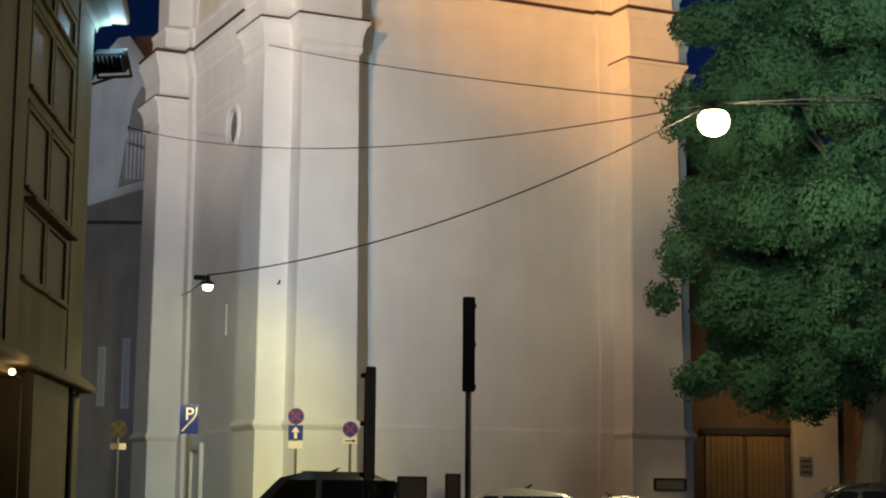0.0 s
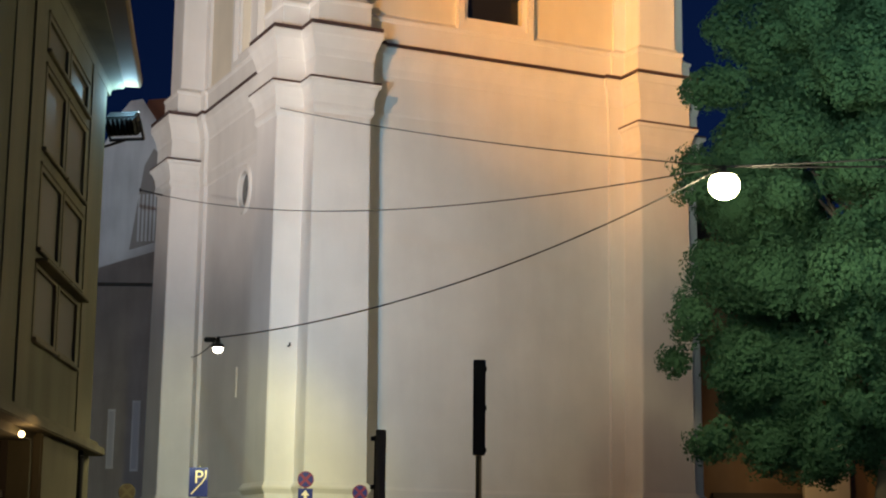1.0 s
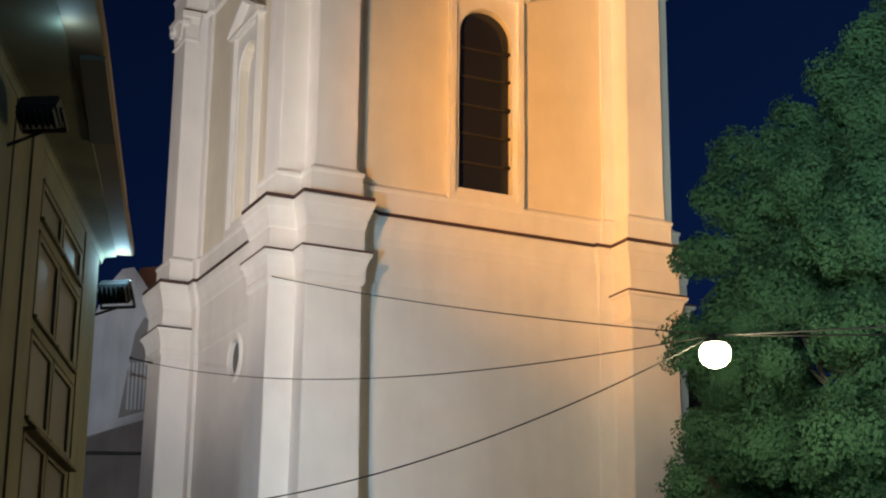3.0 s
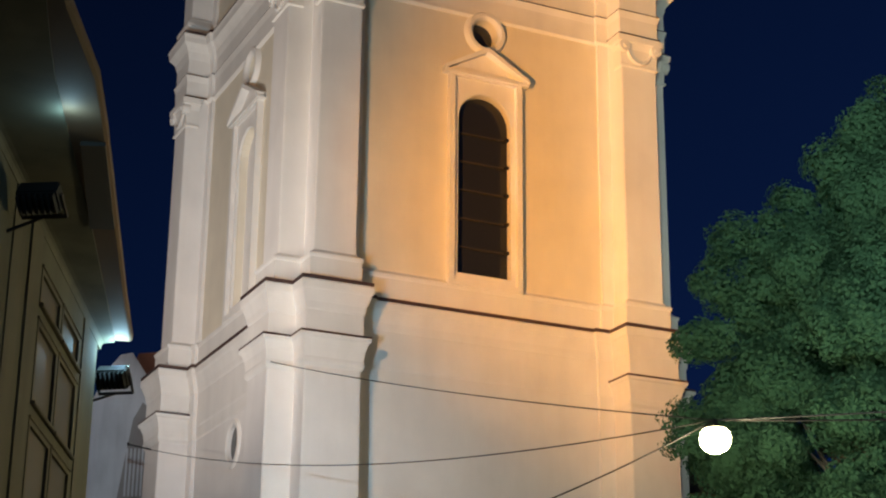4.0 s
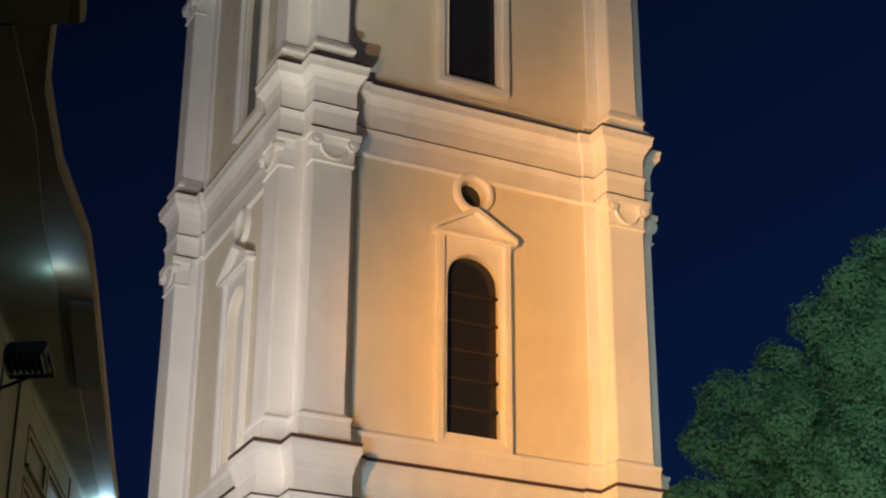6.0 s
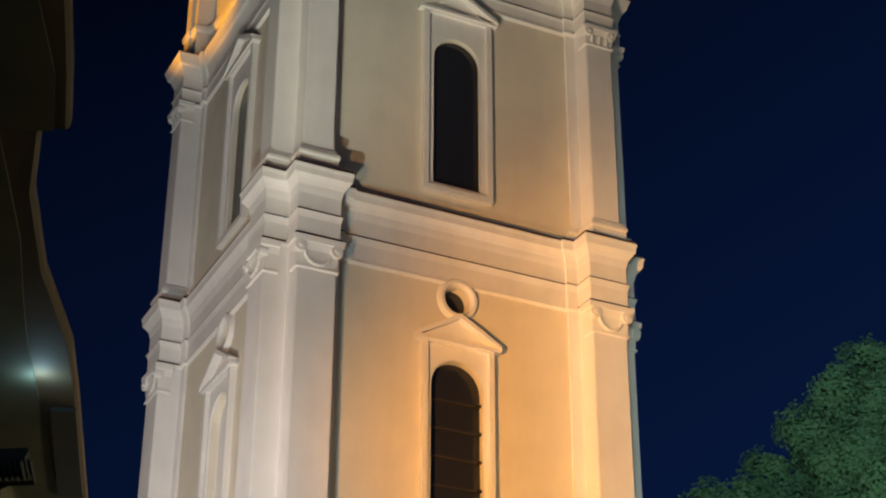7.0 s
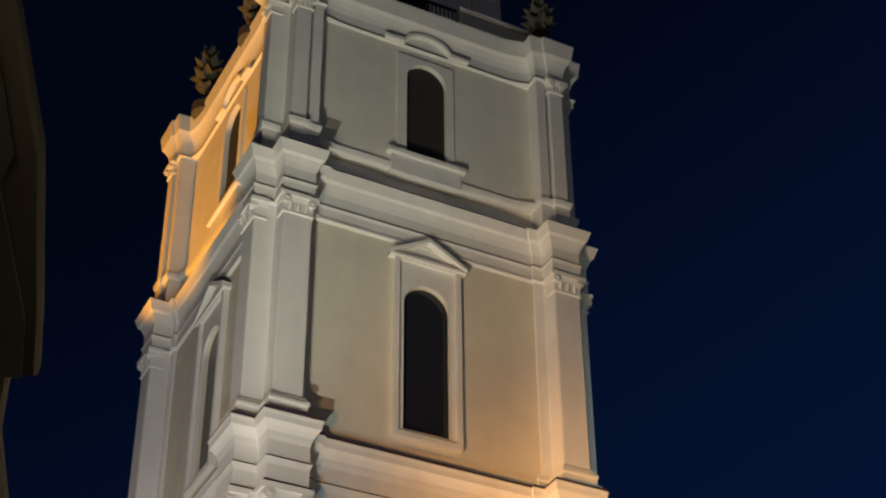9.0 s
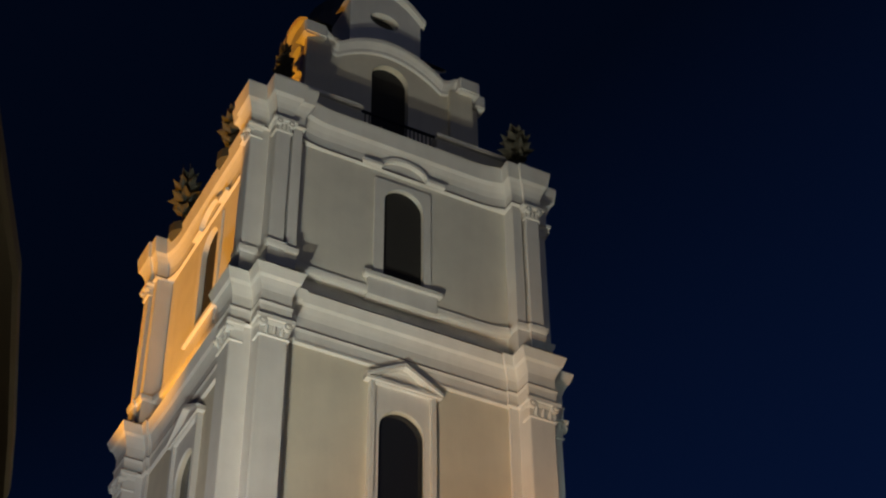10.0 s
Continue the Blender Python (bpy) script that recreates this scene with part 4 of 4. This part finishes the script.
tree = thing("tree", "large leafy broadleaf tree lit by a street lamp", "tree", (11.4, 38.0, 0))
rng = random.Random(7)
bm = bmesh.new()
joints = [(Vector((-2.0, 0, G)), 0.42), (Vector((-1.9, 0.1, 2.5)), 0.34), (Vector((-1.5, 0.0, 5.0)), 0.30), (Vector((-0.8, 0.1, 9.0)), 0.22), (Vector((-0.3, 0, 13)), 0.14), (Vector((0, 0, 17.5)), 0.05)]
for (a, ra), (b, rb) in zip(joints, joints[1:]):
    rod(bm, a, b, ra, rb, 12)
part("trunk", bm, BARK, tree)
# boughs: place and radius; those that stand out of the outline first
boughs = [(-5.75, 12.35, 0.72), (-5.95, 10.25, 0.85), (-5.75, 8.4, 0.75), (-6.25, 7.05, 0.70), (-6.5, 6.2, 0.42), (-5.75, 4.45, 0.70),
          (-5.2, 13.6, 0.80), (-4.75, 14.85, 0.75), (-4.1, 14.8, 0.72), (-3.3, 15.5, 0.80), (-2.45, 16.5, 0.80), (-1.75, 17.5, 0.80),
          (-0.8, 18.4, 0.82), (0.3, 18.5, 0.80), (1.5, 17.8, 1.0), (-4.7, 4.3, 0.72), (-3.8, 4.2, 0.75), (-3.1, 3.95, 0.60), (-2.1, 4.6, 0.85),
          (-4.9, 12.6, 1.0), (-4.7, 11.2, 1.1), (-4.8, 9.6, 1.1), (-4.8, 8.0, 1.1), (-4.9, 6.0, 0.95), (-4.2, 13.4, 1.1), (-3.2, 14.3, 1.1)]
boughs = [(Vector((x, rng.uniform(-1.2, 0.4), z)), r) for x, z, r in boughs]
for _ in range(34):
    boughs.append((Vector((rng.uniform(-5.0, -3.0), rng.uniform(-1.0, 3.0), rng.uniform(5.2, 13.4))), rng.uniform(0.8, 1.1)))
while len(boughs) < 440:
    r = rng.uniform(0.65, 1.2)
    z = rng.uniform(4.3, 18.0)
    room = crown_edge(min(z + r * 0.6, 19.2)) - r
    if room < 0.2 or crown_edge(max(z - r * 0.6, 3.6)) - r < 0.2:
        continue
    a = rng.uniform(0, 2 * math.pi)
    q = room * math.sqrt(rng.uniform(0.12, 1.0))
    boughs.append((Vector((q * math.cos(a), 0.8 * q * math.sin(a), z)), r))
for c, r in boughs[:75]:
    root = joints[2][0].lerp(joints[4][0], rng.uniform(0.0, 0.6))
    if c.z > root.z - 1.0:
        bm = bmesh.new()
        rod(bm, root, root.lerp(c, 0.55), 0.08, 0.03, 6)
        part("limb", bm, BARK, tree)
gen = np.random.default_rng(11)


def unit(v):
    return v / np.maximum(np.linalg.norm(v, axis=1, keepdims=True), 1e-6)


cuts = []
for c, r in boughs:
    twigs = unit(gen.normal(size=(22, 3))) * gen.uniform(0.55, 1.0, (22, 1))
    many = int(3000 * r ** 1.6)
    pick = twigs[gen.integers(0, 22, many)]
    d = unit(gen.normal(size=(many, 3)))
    p = np.array(c) + pick * r * 0.78 + d * (r * 0.16 + 0.16) * gen.uniform(0.55, 1.05, (many, 1))
    nv = unit(d * 0.4 + pick * 0.8 + gen.normal(size=(many, 3)) * 0.3)
    ax = unit(np.cross(nv, gen.normal(size=(many, 3))))
    s_ = gen.uniform(0.036, 0.060, (many, 1))
    side = np.cross(nv, ax) * s_ * 0.75
    ax = ax * s_
    lift = nv * s_ * 0.18
    cuts.append(np.stack((p - ax, p + side - ax * 0.1 + lift, p + ax * 1.2, p - side - ax * 0.1 + lift), axis=1).reshape(-1, 3))
verts = np.concatenate(cuts)
first = np.arange(0, len(verts), 4).reshape(-1, 1)
faces = np.concatenate((first + (0, 1, 2), first + (0, 2, 3)), axis=1).reshape(-1, 3)
me = bpy.data.meshes.new("crown")
me.from_pydata(verts.tolist(), [], faces.tolist())
me.materials.append(LEAF)
crown = new("crown", me)
crown.parent = tree

# ---------------------------------------------------------------- street lamps and cables
HUB = Vector((4.81, 30.0, 8.78))
lamp = thing("street_lamp", "lit warm street lamp hanging from span cables", "street lamp", HUB, group="hanging lamps")
bm = bmesh.new()
lathe(bm, [(0.04, 0.02), (0.06, -0.08), (0.14, -0.11), (0.22, -0.16), (0.2, -0.18)], 24)
part("housing", bm, IRON, lamp, smooth=True)
bm = bmesh.new()
lathe(bm, [(0.2, -0.16), (0.26, -0.23), (0.285, -0.33), (0.27, -0.44), (0.2, -0.54), (0.1, -0.59), (0.01, -0.605)], 24)
part("bowl", bm, LAMPGLOW, lamp, "glowing bowl", smooth=True)
L2 = HANG + Vector((0.02, 0, 0.18))
lamp2 = thing("street_lamp", "small lit street lamp hanging on a cable", "street lamp", L2, group="hanging lamps")
bm = bmesh.new()
lathe(bm, [(0.03, 0.12), (0.05, 0.0), (0.12, -0.05), (0.14, -0.11), (0.12, -0.12)], 20)
box(bm, -0.30, -0.06, 0.0, -0.04, 0.06, 0.10, 0.02)
part("housing", bm, IRON, lamp2)
bm = bmesh.new()
lathe(bm, [(0.11, -0.12), (0.11, -0.17), (0.07, -0.22), (0.01, -0.24)], 20)
part("bowl", bm, LAMPGLOW2, lamp2, "glowing bowl", smooth=True)


def cable(a, b, sag, r=0.022):
    a, b = Vector(a), Vector(b)
    cu = bpy.data.curves.new("cable", "CURVE")
    cu.dimensions, cu.bevel_depth, cu.bevel_resolution = "3D", r, 2
    sp = cu.splines.new("POLY")
    sp.points.add(24)
    for j in range(25):
        k = j / 24
        p = a.lerp(b, k) - Vector((0, 0, sag * 4 * k * (1 - k)))
        sp.points[j].co = (*p, 1)
    cu.materials.append(IRON)
    ob = new("cable", cu)
    return tagged(ob, "thin dark span cable between lamp and walls", "cable", group="span cables")


cable(HUB, tw(-0.88, 2.25, 15.93), 0.2, 0.013)
cable(HUB, tw(-1.75, 12.3, 15.0), 0.8, 0.013)
cable(HUB, L2 + Vector((0, 0, 0.1)), 0.52, 0.015)
cable(L2 + Vector((0, 0, 0.1)), tw(0.3, 12.0, 9.0), 0.1, 0.016)
cable(HUB, (22, 33, 10.5), 0.25, 0.018)
cable(HUB, (20, 26, 9.4), 0.2, 0.018)


hk = tw(-1.75, 12.3, 15.0)
hook = thing("cable_bracket", "iron bracket that holds a span cable", "bracket", hk, TA)
bm = bmesh.new()
rod(bm, (0, 0, 0), (1.0, 0.1, -0.1), 0.03, sides=8)
rod(bm, (0, 0, -0.05), (0, 0, 0.06), 0.04, sides=8)
part("arm", bm, IRON, hook)
br = tw(-0.35, -0.06, 8.0)
bracket = thing("wall_bracket", "small rusty iron bracket on the white pilaster", "bracket", br, TA)
bm = bmesh.new()
rod(bm, (0, 0.05, 0), (0, -0.16, 0.0), 0.025, sides=8)
rod(bm, (0, -0.16, 0.0), (0, -0.16, 0.09), 0.03, sides=8)
part("hook", bm, IRON, bracket)

# ---------------------------------------------------------------- signs
def disc(bm, r, y0, y1, z, sides=32):
    extrude_flat(bm, [(r * math.cos(2 * math.pi * j / sides), z + r * math.sin(2 * math.pi * j / sides)) for j in range(sides)], y0, y1)


def sign_post(x, y, top, label, turn=0.0):
    s_ = thing("road_sign", label, "road sign", (x, y, G), turn, group="road signs")
    bm = bmesh.new()
    rod(bm, (0, 0.04, 0), (0, 0.04, top - G), 0.032, sides=12)
    part("post", bm, POSTGREY, s_)
    return s_


def no_stopping(s_, z, r=0.19, red=SIGNRED, blue=SIGNBLUE):
    bm = bmesh.new()
    disc(bm, r, -0.012, 0.008, z - G)
    plate = part("round_plate", bm, red, s_, "round no-stopping plate")
    bm = bmesh.new()
    disc(bm, r * 0.88, -0.016, -0.013, z - G)
    part("field", bm, blue, plate)
    bm = bmesh.new()
    for sx in (-1, 1):
        d = r * 0.62
        w_ = r * 0.11
        extrude_flat(bm, [(-d - w_, z - G - sx * d + sx * w_), (-d + w_, z - G - sx * d - sx * w_), (d + w_, z - G + sx * d - sx * w_), (d - w_, z - G + sx * d + sx * w_)], -0.020 - 0.002 * sx, -0.017)
    part("cross", bm, red, plate)


def plate(s_, name, x0, x1, z0, z1, mat):
    bm = bmesh.new()
    box(bm, x0, -0.012, z0 - G, x1, 0.008, z1 - G, 0.004)
    return part(name, bm, mat, s_)


s1 = sign_post(-5.92, 40, 3.9, "blue disabled parking sign on a steel post")
pl = plate(s1, "blue_plate", -0.22, 0.22, 3.18, 3.86, SIGNBLUE)
txt = bpy.data.curves.new("letter", "FONT")
txt.body, txt.size, txt.extrude = "P", 0.42, 0.003
txt.materials.append(SIGNWHITE)
letter = new("letter", txt)
letter.parent = pl
letter.matrix_basis = pose(-0.10, -0.018, 3.5 - G, 90, 0, 0)
bm = bmesh.new()
last = None
for px, pz in ((0.17, 3.80), (0.17, 3.64), (0.08, 3.50), (0.0, 3.42), (-0.08, 3.33), (-0.16, 3.24)):
    p = Vector((px, -0.02, pz - G))
    if last:
        rod(bm, last, p, 0.02, sides=6)
    last = p
part("white_stroke", bm, SIGNWHITE, pl)
s2 = sign_post(-3.43, 40, 3.75, "no-stopping sign over a blue one-way arrow sign")
no_stopping(s2, 3.61)
pl = plate(s2, "blue_plate", -0.17, 0.17, 3.05, 3.40, SIGNBLUE)
bm = bmesh.new()
extrude_flat(bm, [(-0.035, 3.09 - G), (0.035, 3.09 - G), (0.035, 3.24 - G), (0.10, 3.24 - G), (0, 3.37 - G), (-0.10, 3.24 - G), (-0.035, 3.24 - G)], -0.018, -0.014)
part("arrow", bm, SIGNWHITE, pl)
plate(s2, "white_plate", -0.17, 0.17, 2.86, 3.03, SIGNWHITE)
s3 = sign_post(-2.16, 40, 3.45, "no-stopping sign with a small white arrow plate")
no_stopping(s3, 3.32, 0.18)
pl = plate(s3, "white_plate", -0.17, 0.17, 2.98, 3.12, SIGNWHITE)
bm = bmesh.new()
box(bm, -0.12, -0.018, 3.035 - G, 0.12, -0.013, 3.06 - G)
extrude_flat(bm, [(0.06, 3.01 - G), (0.14, 3.048 - G), (0.06, 3.085 - G)], -0.018, -0.013)
part("arrow", bm, IRON, pl)
s4 = sign_post(-7.57, 40, 3.45, "no-stopping sign darkened as if in shade, with two small plates")
# dark plate colours paint the shade this sign hangs in
no_stopping(s4, 3.27, 0.2, FINIALTIN, BROWNBOARD)
plate(s4, "white_plate", -0.17, -0.02, 2.8, 2.95, GREYBOARD)
plate(s4, "white_plate", 0.03, 0.2, 2.8, 2.95, SIGNWHITE)


def panel_post(x, y, top, low, w, label, turn, mat):
    s_ = thing("panel_post", label, "sign post", (x, y, G), turn)
    bm = bmesh.new()
    rod(bm, (0, 0, 0), (0, 0, top - G - 0.1), 0.055, sides=14)
    part("post", bm, BROWNBOARD, s_)
    bm = bmesh.new()
    box(bm, -w / 2, -0.16, low - G, w / 2, -0.06, top - G, 0.015)
    part("panel", bm, mat, s_)
    for z in (low + 0.1, (low + top) / 2, top - 0.15):
        bm = bmesh.new()
        box(bm, -0.09, -0.08, z - G - 0.04, 0.13, 0.09, z - G + 0.04, 0.01)
        part("clamp", bm, IRON, s_)
    return s_


panel_post(0.44, 30, 5.22, 3.55, 0.22, "tall dark narrow panel on a brown steel post", 0, BROWNBOARD)
panel_post(-1.33, 30, 3.98, 2.0, 0.17, "grey sign panel seen edge-on on a dark post", 35, GREYBOARD)

# dark boards at the foot of the tower
for u0, u1, z0, z1 in ((3.02, 3.9, G, 2.38), (4.57, 5.0, G, 2.48), (11.96, 13.1, 2.11, 2.45)):
    p0 = tw(u0, -1.35 if u0 < 6 else -1.1, 0)
    b_ = thing("notice_board", "dark flat board standing at the tower's foot" if u0 < 6 else "grey plaque on the tower's white plinth", "board", (p0.x, p0.y, 0), TA)
    bm = bmesh.new()
    box(bm, 0, -0.05, z0, u1 - u0, 0.05 if u0 < 6 else 0.06, z1, 0.01)
    part("board", bm, BROWNBOARD if u0 < 6 else GREYBOARD, b_)
    bm = bmesh.new()
    pierced(bm, -0.03, u1 - u0 + 0.03, z0, z1 + 0.03, [[(0.03, z0 + 0.03, z1 - 0.03), (u1 - u0 - 0.03, z0 + 0.03, z1 - 0.03)]], -0.08, -0.04)
    part("frame", bm, IRON, b_)


# ---------------------------------------------------------------- cars
def car(x, y, turn, length, width, height, body_mat, label, van=False):
    """A parked car, nose towards -x before turning."""
    c = thing("car", label, "car", (x, y, G), turn, group="parked cars")
    L, W, H = length / 2, width / 2, height
    if van:
        side = [(-L, 0.45), (-L + 0.05, 0.85), (-L + 0.75, 1.08), (-L + 1.45, H - 0.12), (-L + 1.9, H - 0.02), (0, H), (L - 0.5, H - 0.02), (L - 0.12, H - 0.18), (L, 1.0), (L, 0.45)]
    else:
        side = [(-L, 0.42), (-L + 0.04, 0.75), (-L + 1.15, 0.98), (-L + 1.95, H - 0.10), (-L + 2.5, H), (0.4, H), (L - 0.9, H - 0.12), (L - 0.25, 1.02), (L, 0.9), (L, 0.42)]
    bm = bmesh.new()
    rows = []
    for f_, wf in ((-1, 1), (1, 1)):
        row = []
        for px, pz in side:
            tumble = 1.0 if pz < 1.05 else 1.0 - 0.22 * (pz - 1.05) / (H - 1.05)
            row.append(bm.verts.new((px, f_ * W * tumble, pz)))
        rows.append(row)
    n = len(side)
    bm.faces.new(rows[0])
    bm.faces.new(rows[1])
    for j in range(n):
        bm.faces.new((rows[0][j], rows[0][(j + 1) % n], rows[1][(j + 1) % n], rows[1][j]))
    bmesh.ops.bevel(bm, geom=list(bm.edges), offset=0.11, segments=4, affect="EDGES", clamp_overlap=True)
    part("body", bm, body_mat, c, smooth=True)
    top = H - 0.16

    def inset(px, pz, f_):
        return (px, f_ * (W * (1.0 - 0.22 * (pz - 1.05) / (H - 1.05)) + 0.006), pz)

    if van:
        panes = [(-L + 1.0, -L + 1.6, -L + 2.1, -L + 2.1), (-L + 2.2, -L + 2.2, -L + 3.4, -L + 3.4), (-L + 3.5, -L + 3.5, L - 0.35, L - 0.25)]
    else:
        panes = [(-L + 1.4, -L + 2.0, 0.0, 0.0), (0.08, 0.08, L - 1.05, L - 0.6)]
    for x0, x0t, x1t, x1 in panes:
        for f_ in (-1, 1):
            bm = bmesh.new()
            quad(bm, inset(x0, 1.1, f_), inset(x1, 1.1, f_), inset(x1t, top, f_), inset(x0t, top, f_))
            part("side_window", bm, CARGLASS, c)
    for xa, za, xb, zb, nm in ((side[2][0], side[2][1], side[3][0], side[3][1], "windscreen"), (side[7][0], side[7][1], side[6][0], side[6][1], "rear_window")):
        dx, dz = zb - za, -(xb - xa)
        ln = math.hypot(dx, dz)
        dx, dz = dx / ln * 0.012, dz / ln * 0.012
        sgn = -1 if nm == "windscreen" else 1
        dx, dz = (-abs(dx) if sgn < 0 else abs(dx)), abs(dz)
        bm = bmesh.new()
        p = [Vector((xa + (xb - xa) * k_ + dx, 0, za + (zb - za) * k_ + dz)) for k_ in (0.12, 0.9)]
        quad(bm, (p[0].x, -W * 0.86, p[0].z), (p[0].x, W * 0.86, p[0].z), (p[1].x, W * 0.72, p[1].z), (p[1].x, -W * 0.72, p[1].z))
        part(nm, bm, CARGLASS, c)
    for wxp in (-L + 0.85, L - 0.85):
        for f_ in (-1, 1):
            bm = bmesh.new()
            rod(bm, (wxp, f_ * (W - 0.2), 0.33), (wxp, f_ * (W + 0.01), 0.33), 0.33, sides=24)
            wheel = part("wheel", bm, RUBBER, c)
            bm = bmesh.new()
            rod(bm, (wxp, f_ * W, 0.33), (wxp, f_ * (W + 0.03), 0.33), 0.21, sides=16)
            part("rim", bm, POSTGREY, wheel)
    for f_ in (-1, 1):
        bm = bmesh.new()
        box(bm, -L + (1.35 if van else 1.75), f_ * (W + 0.14) - 0.1, 1.0, -L + (1.55 if van else 1.9), f_ * (W + 0.14) + 0.1, 1.22, 0.03)
        part("mirror", bm, body_mat, c)
        bm = bmesh.new()
        box(bm, -L - 0.01, f_ * (W - 0.3) - 0.18, 0.62, -L + 0.08, f_ * (W - 0.3) + 0.18, 0.78, 0.03)
        part("headlight", bm, CARGLASS, c)
        bm = bmesh.new()
        box(bm, L - 0.06, f_ * (W - 0.15) - 0.08, 0.75, L + 0.012, f_ * (W - 0.15) + 0.08, 1.0, 0.02)
        part("tail_light", bm, SIGNRED, c)
    bm = bmesh.new()
    rod(bm, (0.55, 0, H - 0.02), (0.68, 0, H + 0.07), 0.04, 0.012, 8)
    part("aerial", bm, IRON, c)
    return c


car(-2.58, 31.6, 0, 3.55, 1.85, 1.93, GRAPHITE, "dark grey minivan parked before the tower", van=True)
car(1.05, 33.2, 0, 4.5, 1.85, 1.68, SILVERPAINT, "silver estate car parked before the tower")
car(3.5, 30.0, 180, 4.4, 1.8, 1.52, WHITEPAINT, "white car parked in the square")
car(7.3, 31.2, 0, 4.6, 1.9, 1.8, BLACKPAINT, "dark off-road car parked under the tree")
